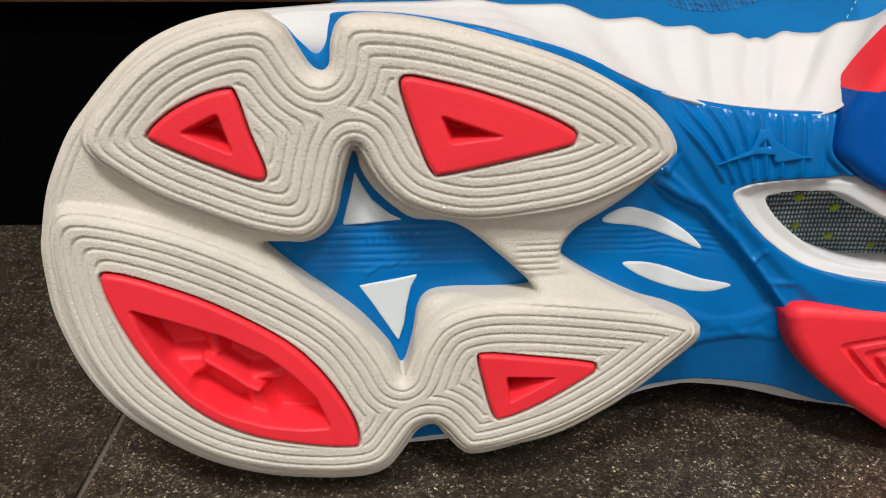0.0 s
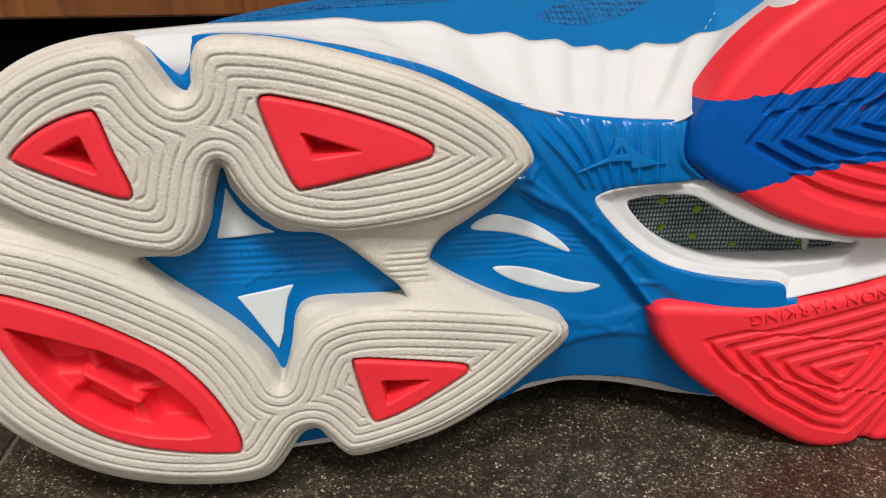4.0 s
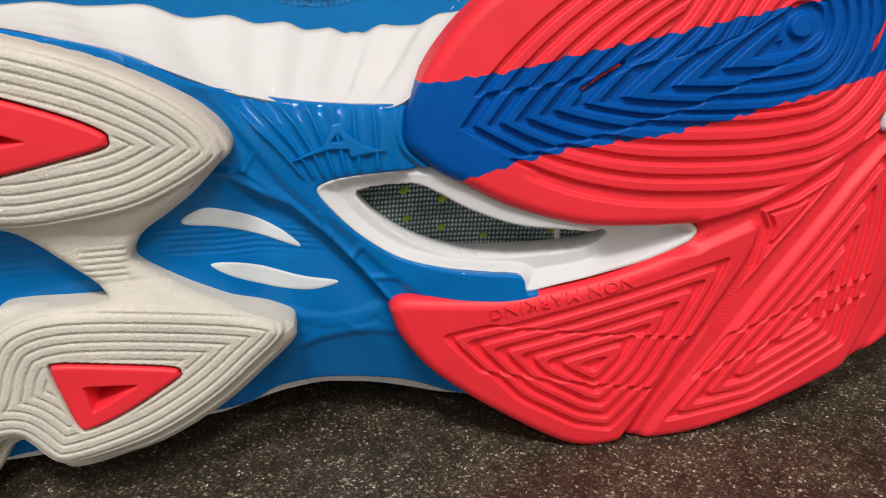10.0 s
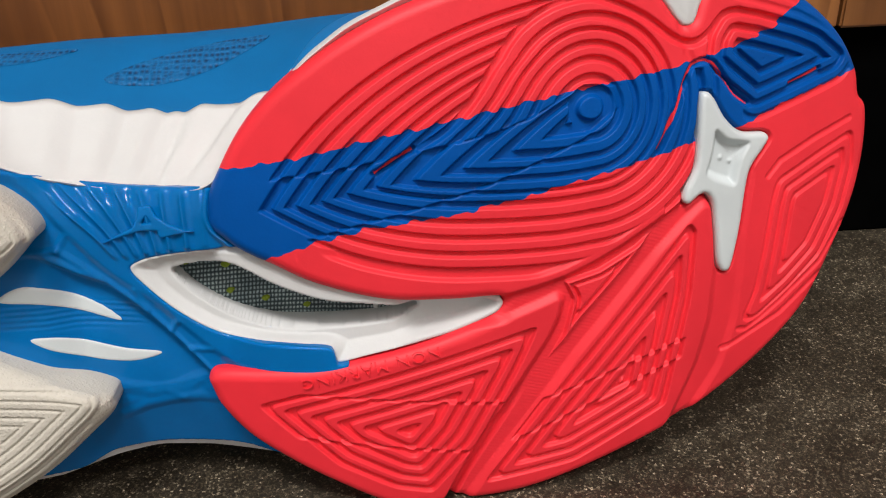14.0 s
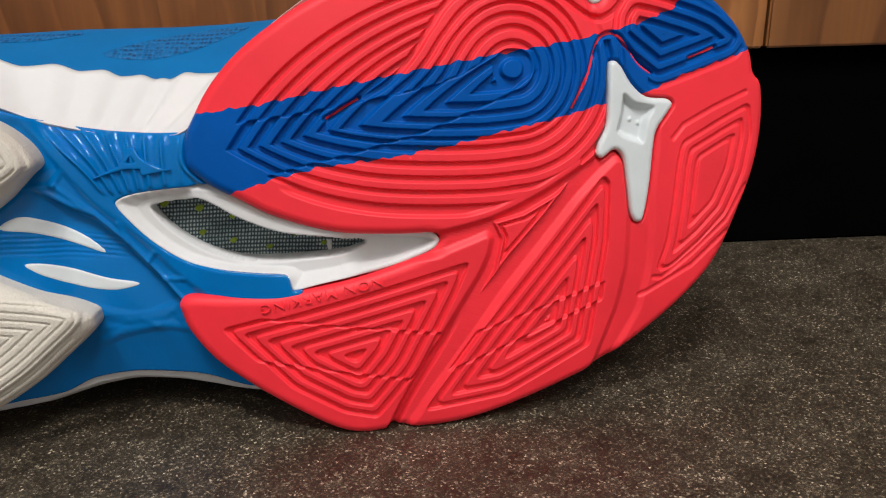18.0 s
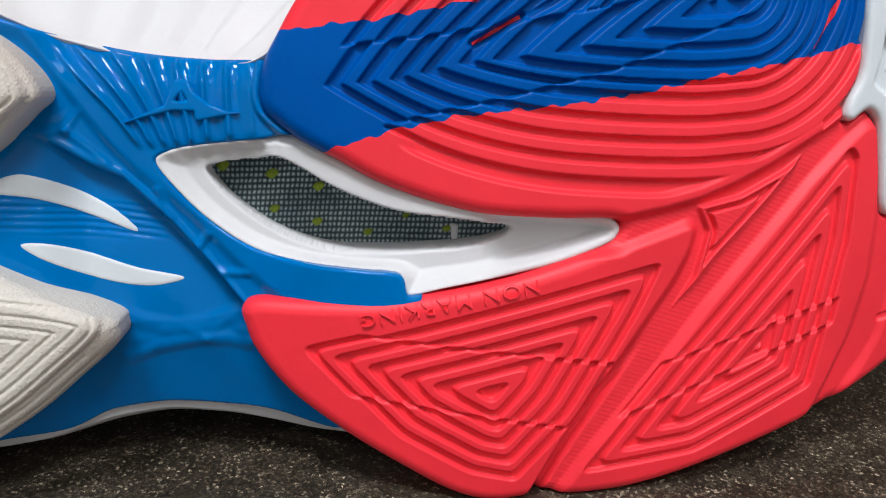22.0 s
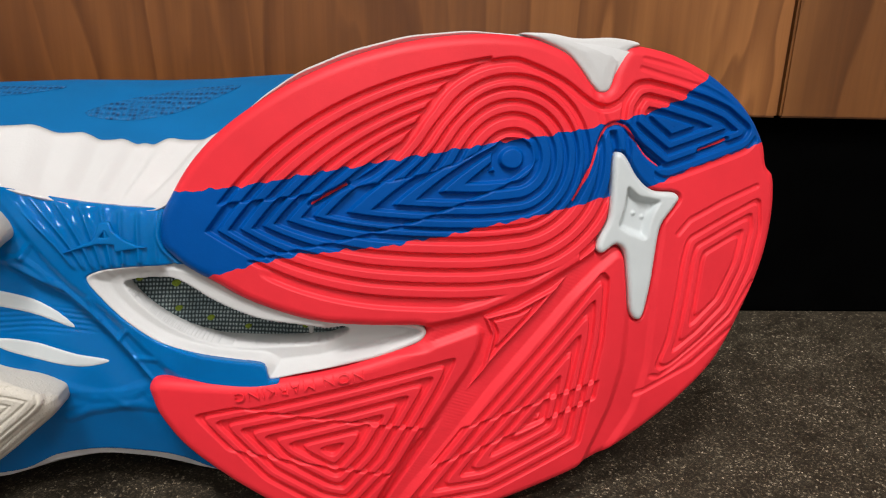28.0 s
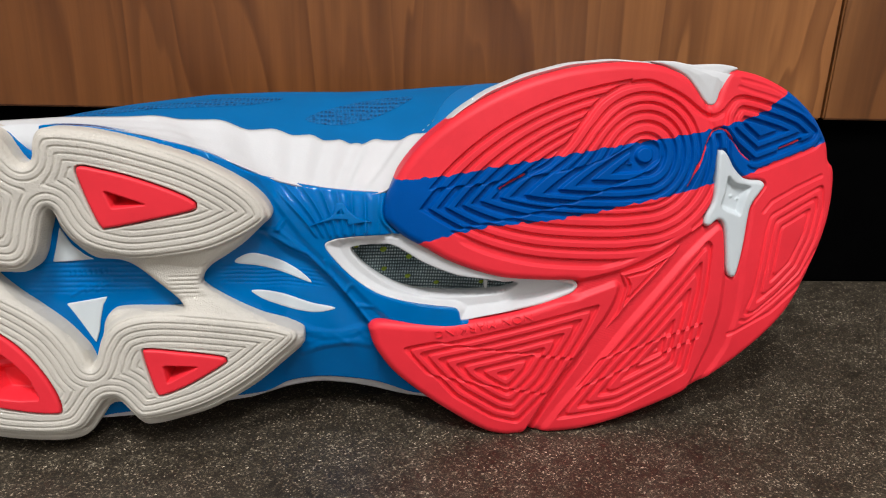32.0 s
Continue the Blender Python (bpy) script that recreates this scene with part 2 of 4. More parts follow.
def inside_distance(U, V, poly):
    """Signed distance to a closed outline, positive inside, and the nearest point on it."""
    x, y = U.ravel(), V.ravel()
    best, nx, ny = np.full(x.shape, 1e9), np.zeros_like(x), np.zeros_like(x)
    odd = np.zeros(x.shape, bool)
    for (ax, ay), (bx, by) in zip(poly, np.roll(poly, -1, 0)):
        dx, dy = bx - ax, by - ay
        l2 = dx * dx + dy * dy
        if l2 < 1e-12:
            continue
        t = np.clip(((x - ax) * dx + (y - ay) * dy) / l2, 0, 1)
        px, py = ax + t * dx, ay + t * dy
        d = (x - px) ** 2 + (y - py) ** 2
        m = d < best
        best[m], nx[m], ny[m] = d[m], px[m], py[m]
        if dy:
            odd ^= ((ay > y) != (by > y)) & (x < dx * (y - ay) / dy + ax)
    s = np.sqrt(best) * np.where(odd, 1, -1)
    return s.reshape(U.shape), nx.reshape(U.shape), ny.reshape(U.shape)


def line_distance(U, V, pts):
    best = np.full(U.shape, 1e9)
    for (ax, ay), (bx, by) in zip(pts[:-1], pts[1:]):
        dx, dy = bx - ax, by - ay
        t = np.clip(((U - ax) * dx + (V - ay) * dy) / (dx * dx + dy * dy), 0, 1)
        best = np.minimum(best, np.hypot(U - ax - t * dx, V - ay - t * dy))
    return best


def ease(x, a, b):
    t = np.clip((x - a) / (b - a), 0, 1)
    return t * t * (3 - 2 * t)


def rolled(d, r):
    """How far a rounded edge of radius r lies below its top, at a distance d from the edge."""
    q = np.clip(d, 0, r)
    return r - np.sqrt(np.maximum(r * r - (r - q) ** 2, 0))


def ribs(x, pitch, width, depth, soft=0.28):
    """Parallel grooves: 0 on the ribs, -depth in the grooves."""
    t = np.abs((x / pitch) % 1.0 - 0.5) * 2
    return -depth * (1 - ease(t, width - soft, width + soft))


def soften(field, cells):
    """A field over a grid, averaged over a square of cells twice, which rounds its creases."""
    for _ in range(2):
        for axis in (0, 1):
            wide = np.pad(field, [(cells, cells) if k == axis else (0, 0) for k in (0, 1)], mode="edge")
            total = np.cumsum(wide, axis)
            total = np.concatenate([np.zeros_like(np.take(total, [0], axis)), total], axis)
            n, size = 2 * cells + 1, field.shape[axis]
            field = (np.take(total, range(n, n + size), axis) - np.take(total, range(size), axis)) / n
    return field


def relief(name, outline, height, mat, parent, step=0.4, skirt=None, holes=(), split=None, snap=()):
    """A moulded part: height(U, V, D) in millimetres over an outline, D being the distance inside its edge. skirt: how far back its
    edges reach. split: (test, other material, other name), by which some of it becomes a second part."""
    lo, hi = outline.min(0) - step, outline.max(0) + step
    us, vs = np.arange(lo[0], hi[0] + step, step), np.arange(lo[1], hi[1] + step, step)
    U, V = np.meshgrid(us, vs)
    D, X, Y = inside_distance(U, V, outline)
    for h in holes:
        d, x, y = inside_distance(U, V, h)
        m = -d < D
        D, X, Y = np.where(m, -d, D), np.where(m, x, X), np.where(m, y, Y)
    out = D <= 0
    near = D > -1.45 * step
    cell = ~out[:-1, :-1] | ~out[1:, :-1] | ~out[:-1, 1:] | ~out[1:, 1:]
    cell &= near[:-1, :-1] & near[1:, :-1] & near[:-1, 1:] & near[1:, 1:]
    U, V, D = np.where(out, X, U), np.where(out, Y, V), np.where(out, 0.0, D)
    tied = np.zeros(U.shape, bool)
    for line in snap:
        v = line(us)[None, :]
        m = (np.abs(V - v) <= 0.5 * step) & ~out
        V, tied = np.where(m, v, V), tied | m
    W = height(U, V, D)
    idx = np.arange(U.size).reshape(U.shape)
    quads = np.stack([idx[:-1, :-1], idx[:-1, 1:], idx[1:, 1:], idx[1:, :-1]], -1)[cell]
    coords = np.stack([U, V, W], -1).reshape(-1, 3) * 0.001
    none = np.zeros((0, 3), int)
    sets = [(name, mat, quads, none)]
    if split:
        test, mat2, name2 = split
        t = tied.ravel()[quads]
        one, two = t[:, 0] & t[:, 2] & ~(t[:, 1] & t[:, 3]), t[:, 1] & t[:, 3] & ~(t[:, 0] & t[:, 2])
        tris = np.concatenate([quads[one][:, [0, 1, 2]], quads[one][:, [0, 2, 3]], quads[two][:, [0, 1, 3]], quads[two][:, [1, 2, 3]]])
        whole = quads[~(one | two)]
        m, k = (test(coords[f, 0].mean(1) * 1000, coords[f, 1].mean(1) * 1000) for f in (whole, tris))
        sets = [(name, mat, whole[~m], tris[~k]), (name2, mat2, whole[m], tris[k])]
    edges = np.concatenate([quads[:, [i, (i + 1) % 4]] for i in range(4)])
    key = set(map(tuple, edges.tolist()))
    rim = [(a, b) for a, b in key if (b, a) not in key]
    made = []
    for nm, mt, q, tri in sets:
        used, inv = np.unique(np.concatenate([q.ravel(), tri.ravel()]), return_inverse=True)
        verts = coords[used].tolist()
        inv = inv.ravel()
        faces = inv[: q.size].reshape(-1, 4).tolist() + inv[q.size :].reshape(-1, 3).tolist()
        if skirt is not None:
            mine = set(used.tolist())
            top, low = {}, {}
            for a, b in rim:
                if a not in mine or b not in mine:
                    continue
                for k in (a, b):
                    if k not in top:
                        top[k] = len(verts)
                        verts.append(coords[k].tolist())
                        low[k] = len(verts)
                        verts.append([coords[k, 0], coords[k, 1], min(skirt * 0.001, coords[k, 2] - 0.002)])
                faces.append((top[b], top[a], low[a], low[b]))
        made.append(mesh_object(nm, verts, faces, mt, parent))
    return made if split else made[0]


def loft(name, rings, mat, parent):
    """A closed body through rings of equal length, capped at both ends."""
    n = len(rings[0])
    verts = [tuple(np.array(p) * 0.001) for r in rings for p in r]
    faces = []
    for i in range(len(rings) - 1):
        for j in range(n):
            k = (j + 1) % n
            faces.append((i * n + j, i * n + k, (i + 1) * n + k, (i + 1) * n + j))
    faces.append(tuple(range(n))[::-1])
    faces.append(tuple((len(rings) - 1) * n + j for j in range(n)))
    ob = mesh_object(name, verts, faces, mat, parent)
    bm = bmesh.new()
    bm.from_mesh(ob.data)
    bmesh.ops.recalc_face_normals(bm, faces=bm.faces[:])
    bm.to_mesh(ob.data)
    bm.free()
    return ob


def profile(pts):
    p = np.array(pts, float)
    return lambda u: np.interp(u, p[:, 0], p[:, 1])


# ---- room ----
tagged(box("floor", (-2.4, -3.4, -0.04), (2.4, 0.30, -0.0005), GROUT), "dark grout bed under speckled floor tiles", "floor", kind="structure")
floor_ob = bpy.data.objects["floor"]
tagged(box("wall_back", (-2.4, 0.142, -0.003), (2.4, 0.30, 2.6), PAINT), "cream painted wall behind the cabinet front", "wall", kind="structure")
tagged(box("wall_left", (-2.5, -3.4, -0.003), (-2.4, 0.30, 2.6), PAINT), "cream painted side wall", "wall", kind="structure")
tagged(box("wall_right", (2.4, -3.4, -0.003), (2.5, 0.30, 2.6), PAINT), "cream painted side wall", "wall", kind="structure")
tagged(box("wall_front", (-2.4, -3.5, -0.003), (2.4, -3.4, 2.6), PAINT), "cream painted wall facing the cabinet", "wall", kind="structure")
tagged(box("ceiling", (-2.5, -3.5, 2.6), (2.5, 0.30, 2.7), CEILING), "plain white ceiling", "ceiling", kind="structure")

# cabinet front: black recessed plinth and walnut panels
PANEL_Y, PLINTH_Y, PANEL_Z = 0.122, 0.1284, 0.0815
cabinet = new("cabinet")
cabinet.location = (0, PLINTH_Y, 0)
tagged(cabinet, "walnut cabinet front over a black plinth", "cabinet")
at = Vector(cabinet.location)


def cabinet_box(name, lo, hi, mat, bevel=0.0):
    return box(name, Vector(lo) - at, Vector(hi) - at, mat, cabinet, bevel)


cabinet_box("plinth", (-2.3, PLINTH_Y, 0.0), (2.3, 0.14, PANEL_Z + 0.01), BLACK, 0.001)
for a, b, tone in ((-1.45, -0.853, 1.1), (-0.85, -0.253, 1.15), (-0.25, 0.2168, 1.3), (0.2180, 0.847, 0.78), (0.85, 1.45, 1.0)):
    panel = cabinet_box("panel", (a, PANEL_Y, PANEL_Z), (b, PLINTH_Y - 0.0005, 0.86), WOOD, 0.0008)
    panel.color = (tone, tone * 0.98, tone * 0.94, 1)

# ---- shoe: a frame with u along the sole, v up across it, w out of it ----
shoe = new("volleyball_shoe")
shoe.matrix_world = Matrix(((0.996299, -0.012105, 0.085101, 0.0), (0.085958, 0.140308, -0.986370, 0.0), (0.0, 0.990034, 0.140829, 0.053083), (0, 0, 0, 1)))
tagged(shoe, "blue, white and red volleyball shoe lying on its side, sole outward", "shoe")


def toe_drop(U):
    return -0.0024 * np.maximum(0, -100 - U) ** 2


def heel_crown(U, V):
    side = np.where(U < 75, 0.0024, 0.0014)
    return 5.2 - side * (U - 75) ** 2 - 0.0011 * V**2


# two girders of the shank plate: the edge of the upper field, and the ridge over the lower pocket
GIRDER_A = [(-14.5, 31), (-11.2, 26.4), (-6.0, 18.5), (-2.1, 13.0), (2.0, 8.1), (10.5, 0.4), (18.5, -8.4), (24.0, -13.4), (30, -18)]
GIRDER_B = [(-20, 17.5), (-11.6, 13.6), (-5.0, 9.4), (0.1, 7.0), (7.6, -0.8), (13.7, -8.2), (18.1, -14.2), (22, -19)]


def beyond(U, V, pts):
    """How far above and to the right of a falling line a point lies, in millimetres."""
    p = np.array(pts, float)
    s = np.interp(U, p[:, 0], p[:, 1])
    return (V - s) * 0.69


def plate_level(U, V):
    w = -7.5 + 8.6 * ease(U, 5, 52)
    here = ease(U, -34, -14)
    a, b = beyond(U, V, GIRDER_A), beyond(U, V, GIRDER_B)
    w = w - here * (0.9 * ease(-a, -0.8, 1.4) + 2.7 * ease(-b, 0.0, 1.5) * ease(U, -15, -6) - 1.3 * ease(-b, 2, 12))
    w = w - 0.006 * np.maximum(0, V - 12) ** 2 * ease(U, -25, 0) - 0.032 * np.maximum(0, V - 20) ** 2 * ease(U, -14, -4)
    side = np.maximum(0, -19.5 - V + 1.6 * ease(U, 8, 22))
    return w - (0.32 * side - 1.0 * ease(side, 0, 4)) * ease(U, -44, -24)


# outlines of the sole's parts, in millimetres
PAD_A = curve([(-120.1, 26.2), (-118.6, 29.5), (-114.5, 34.1), (-109.5, 39.1), (-103.8, 42.8), (-97.8, 45.2), (-92.5, 46.4), (-86.5, 46.7), (-83.0, 44.7), (-80.9, 41.1), (-78.8, 37.9), (-76.9, 36.9), (-75.4, 38.4), (-74.9, 42.5), (-73.2, 45.9), (-69.3, 46.8), (-61.4, 46.2), (-53.5, 44.7), (-43.4, 41.9), (-33.0, 38.4), (-24.4, 34.3), (-17.7, 30.0), (-13.2, 25.7), (-11.3, 21.3), (-12.4, 18.5), (-18.8, 14.6), (-27.5, 11.0), (-37.4, 9.2), (-48.4, 8.2), (-56.0, 9.2), (-62.4, 11.5), (-66.5, 14.9), (-69.3, 19.1), (-71.2, 23.0), (-72.6, 22.4), (-74.1, 17.1), (-75.5, 11.5), (-77.9, 7.7), (-81.7, 5.7), (-85.9, 6.1)] + [(-92.0, 7.7), (-102.9, 12.3), (-109.6, 15.7), (-116.0, 20.2), (-119.4, 23.5)])
PAD_B = curve([(-128.1, 10.9), (-129.2, 6.7), (-129.3, 1.2), (-128.6, -6.7), (-125.6, -17.5), (-120.5, -26.4), (-112.7, -33.9), (-102.9, -40.2), (-91.8, -44), (-80.4, -45.7),
    (-72.2, -45.6), (-67.4, -43.9), (-64, -39.7), (-61.1, -35.8), (-58.2, -35.2), (-56.1, -37), (-52.9, -40.9), (-49.8, -42.2), (-42.4, -41.1), (-30.4, -37.3),
    (-18.7, -30.8), (-9.5, -23.5), (-4.1, -18.7), (-3.4, -15.9), (-5.1, -13.7), (-14, -11.4), (-31.5, -8.9), (-42.9, -7.9), (-49.6, -8.2), (-54.6, -9.6),
    (-58.2, -12), (-61.5, -17), (-64.2, -23.4), (-66.8, -18.6), (-71.4, -11.4), (-77.6, -5.6), (-86.8, 0.4), (-96.4, 5.6), (-105.9, 9.6), (-115.6, 12.4), (-123.4, 13.5), (-126.4, 13)])
FORE = curve([(-131.8, 7.5), (-130.3, 13.2), (-128.3, 18.4), (-123.9, 26.4), (-119.4, 31.8), (-113.8, 37.6), (-108.1, 42.1), (-101.9, 45.1), (-95.4, 46.9), (-90.6, 47.3), (-86.7, 46.7), (-83.4, 44.5), (-81.2, 40.8), (-79.1, 37.5), (-77.1, 36.5), (-75.6, 38.0), (-75.1, 42.2), (-73.4, 45.7), (-69.3, 46.7), (-61.2, 46.1), (-53.1, 44.5), (-42.6, 41.6), (-31.9, 38.1), (-23.1, 33.8), (-16.2, 29.4), (-11.6, 24.9), (-9.6, 20.4), (-12.4, 17.5), (-17.5, 12.5), (-23.2, 8.3), (-28.8, 4.5), (-31.3, 0.3), (-29.6, -2.3), (-22.4, -6.9), (-13.6, -11.3), (-2.8, -16.1), (-1.1, -18.4), (-1.8, -21.2), (-7.4, -26.2), (-16.8, -33.7)] + [(-29.0, -40.5), (-41.4, -44.4), (-49.1, -45.6), (-52.3, -44.2), (-55.6, -40.2), (-57.6, -37.8), (-60.8, -38.7), (-63.8, -42.9), (-67.4, -47.3), (-72.3, -49.2), (-80.8, -49.2), (-92.7, -47.5), (-104.1, -43.6), (-114.5, -37.3), (-122.8, -29.9), (-128.4, -21.0), (-132.0, -9.9), (-132.6, -1.6), (-132.5, 4.2)])
STAR_HOLE = curve([(-71.9, 21.8), (-70.6, 17.8), (-68, 13.8), (-64.3, 10.2), (-60.7, 8), (-54.3, 7.2), (-49.8, 5), (-44.1, 0), (-38.2, -5.6), (-36.9, -7.6), (-38.8, -8.2), (-44, -8.2), (-53.3, -7.9), (-57.9, -8.6), (-60.3, -11.5),
    (-61.7, -18.4), (-63.9, -24.5), (-66.4, -19.6), (-71.9, -12.7), (-78.4, -6.9), (-84.8, -1.7), (-90.2, 3.9), (-86.6, 4.4), (-81.7, 4.2), (-77.7, 6.2), (-75.5, 10.1), (-74.1, 15.7)])
PODS = [
    (curve([(-93.5, 34.4), (-92, 33.4), (-90.1, 26.4), (-88, 19.9), (-89.3, 18.2), (-96.6, 21), (-106.3, 25.6), (-107.3, 27.3), (-103.3, 30.7), (-98.2, 33.2)]),
     rounded([(-95.3, 30.4), (-93.1, 23.0), (-102, 27.2)], 0.8)),
    (curve([(-62.9, 34.6), (-61.8, 35.9), (-57.8, 35.2), (-48.7, 32.8), (-38.3, 29), (-31.9, 25.8), (-30.9, 24.1), (-32.4, 22.7), (-43.4, 20.3), (-55, 18.2), (-57.4, 18.6), (-59.6, 23.4), (-62, 30.6)]),
     rounded([(-55.9, 29), (-44.4, 24.8), (-54, 23.8)], 0.7)),
    (curve([(-119.7, -0.2), (-117, 0.8), (-109.1, -1.7), (-99.3, -6.1), (-87.2, -13.9), (-80.1, -21.6), (-75, -30.8), (-73.5, -37), (-75.3, -38.2), (-84.4, -37), (-95.4, -33.9), (-104.8, -28.1), (-112.3, -19), (-117.3, -9.2)]),
     rounded([(-115.2, -6.0), (-107.9, -8.5), (-98.8, -12.0), (-90.7, -16.7), (-85.6, -21.3), (-81.5, -26.5), (-78.9, -33.5), (-84.2, -33.6), (-91.9, -32.3), (-99.4, -29.2), (-105.4, -24.4), (-110.1, -18), (-113.3, -11.8)], 0.9)),
    (curve([(-48.7, -20.5), (-47.5, -19.2), (-39.4, -20.2), (-26.6, -22.3), (-24.8, -23.6), (-25.8, -25), (-35.7, -30.8), (-43.7, -33.9), (-45.7, -32.8), (-47.4, -26.8)]),
     rounded([(-43.3, -24.4), (-32.8, -25.2), (-42.3, -30.2)], 0.7)),
]
PLATE_EDGE = curve([(-96, 42), (-88, 45.4), (-84.2, 45.2), (-81.2, 42.0), (-78.1, 39.4), (-76.2, 41.4), (-75.3, 45.2), (-73.6, 46.8), (-61, 46.3), (-47.3, 43.7), (-33.3, 40.2), (-24.3, 36.8), (-18, 33.2), (-10, 30.5),
    (2.6, 27.6), (15, 26.2), (27, 25.6), (40, 22), (50, 4), (50, -14), (48, -30), (42, -41), (36, -42.0), (30, -41.0), (22, -38.8), (15.4, -37.8), (3.4, -36.6), (-6.9, -37.7), (-17, -40.9),
    (-42, -43.4), (-51, -43.0), (-60, -43.4), (-69, -44.6), (-76, -43.6), (-95, -34), (-104, -8), (-103, 24)])
RIM = curve([(5.7, 9.2), (8.4, 11.1), (13.0, 11.9), (18.0, 12.4), (24.0, 12.9), (27.6, 13.6), (32.5, 13.0), (37.0, 10.6), (42.0, 8.0), (48.0, 5.4), (55.0, 3.1), (64.0, 1.4), (73.6, 0.4), (81.5, -0.6), (84.6, -2.6), (84.2, -4.6), (81.8, -6.2), (73.6, -9.0), (63.9, -11.0), (54.5, -12.7), (48.4, -14.0), (47.4, -13.2), (47.0, -11.0), (45.5, -9.8), (39.4, -9.3), (30.0, -8.2), (21.6, -5.9), (14.3, -1.1), (9.0, 4.3)])
WINDOW = curve([(13.9, 7.4), (16.1, 8.6), (18.5, 9.0), (22.5, 9.3), (26.3, 9.7), (30.5, 7.7), (36.1, 4.4), (45.4, 0.8), (54.9, -0.6), (61.0, -1.6), (66.6, -3.4), (63.8, -5.0), (57.9, -6.1), (52.0, -6.6), (44.0, -7.1), (34.8, -6.7), (25.8, -3.6), (18.1, 2.0)])
HEEL = curve([(24.1, 18.8), (24.7, 24.9), (27.1, 29.7), (31.4, 36.5), (37.9, 43.5), (46.3, 49.8), (56.5, 55.7), (68.5, 60.7), (82.5, 64.3), (96.9, 65.9), (108.2, 65.5), (113.9, 64.0), (118.8, 61.8), (122.0, 58.4), (124.4, 55.2), (126.6, 53.6), (128.6, 54.2), (130.4, 58.6), (133.0, 62.9), (136.4, 63.9), (146.8, 61.8), (158.2, 56.6), (168.0, 48.8), (173.5, 40.7), (175.0, 34.6), (177.6, 31.1), (177.9, 21.4), (175.7, 9.8), (170.7, -2.2), (163.4, -15.7), (154.4, -24.6), (143.8, -32.2), (133.5, -38.3), (123.2, -43.3), (103.1, -50.0), (89.3, -53.1), (78.6, -53.7), (71.9, -53.0), (69.0, -53.5), (62.4, -53.9), (54.9, -51.6)] + [(42.9, -44.1), (35.1, -38.6), (26.6, -31.5), (21.1, -24.0), (19.4, -19.2), (19.0, -16.4), (21.7, -14.4), (30.8, -14.6), (43.1, -14.7), (53.7, -13.4), (66.1, -10.9), (80.5, -6.4), (84.5, -3.2), (82.6, -1.3), (73.0, -0.9), (58.7, 0.5), (44.7, 5.0), (36.0, 9.7), (30.9, 12.4), (27.0, 15.3)])
STAR = curve([(130.2, 37.5), (131.8, 38.9), (133.7, 37.4), (136.6, 32.9), (140.7, 29.6), (146.6, 28.8), (148.3, 27.3), (147, 25.2), (143.7, 21), (142.6, 16.3), (141.5, 7), (139.8, -1.5), (137.9, -2.8), (136.1, -0.5), (135, 7.1), (133.8, 14.2),
    (131.3, 16.6), (128, 14.7), (126.4, 15.7), (126.9, 18.5), (129.2, 23), (129.8, 29.4)])
STAR_PIT = rounded([(133.9, 31), (137, 28.2), (143, 27), (140.7, 23.4), (139.4, 17.5), (133.9, 19.6), (131.7, 21.1), (133.2, 25.7)], 1.0)

# ---- the shoe's body ----
top_front = profile([(-130, 4), (-128, 12), (-125, 19), (-119, 27), (-111, 35), (-102, 41.5), (-92, 45.5), (-80, 47), (-61, 46.4), (-47, 44), (-33, 40.2), (-24, 36.6), (-10, 30.1), (2.6, 26.7), (15.7, 25.5), (20, 25.3), (24, 25.8), (27, 28.3), (31, 33.8), (36, 40.2),
    (41, 45.4), (47, 50.6), (56, 56.7), (68, 61.7), (81.5, 65.2), (95.5, 66.5), (112, 65.3), (127, 63.6), (141, 61.2), (151, 56.4), (159.5, 49), (164, 41.5), (167, 33), (168, 23)])
top_back = profile([(-130, 4), (-128, 14), (-120, 28.5), (-110, 38), (-97, 46.7), (-74, 48), (-50, 48), (-38, 47.2), (-26, 46), (-19, 44), (-9, 43), (4.5, 40.7), (12, 39.3), (24, 39), (33, 40.8), (42, 43), (60, 50), (80, 56), (100, 59),
    (130, 57), (150, 50), (160, 42), (168, 23)])
low_front = profile([(-130, 2), (-128, -8), (-125, -17.5), (-120, -26), (-112, -34), (-102, -40), (-92, -43.6), (-80, -45.4), (-65, -44.6), (-45, -44), (-30, -45.4), (-17.2, -42.4), (-6.9, -39.3), (3.4, -38.1), (15.5, -39.9), (22, -41.8), (30, -44.6), (38, -46.4),
    (45, -48), (58, -51), (70, -51.6), (88, -51.4), (102, -48.4), (121, -41), (140, -29.2), (150, -21.2), (157, -12.4), (163, 0.5), (167, 12), (168, 20)])
low_back = profile([(-130, 2), (-128, -8), (-120, -28), (-110, -38), (-98, -44), (-80, -47.2), (-60, -47.6), (-35, -46.6), (-19, -45.4), (-9, -43), (0, -41.6), (10, -42.2), (18, -43.8), (32, -46.6), (45, -47.4), (75, -48), (100, -46.5), (121, -40),
    (140, -29), (155, -14), (168, 20)])
front = profile([(-130, -10), (-120, -8.5), (-100, -8), (-70, -8.1), (-40, -8.3), (-24, -8.4), (-10, -9.8), (2.6, -10.4), (15, -9.0), (20, -7.6), (24, -5.8), (28, -5.1), (34, -4.5), (46, -4.2), (60, -4), (100, -3.5), (118, -2.6), (129, -2.8), (140, -6.5), (150, -10), (168, -14)])
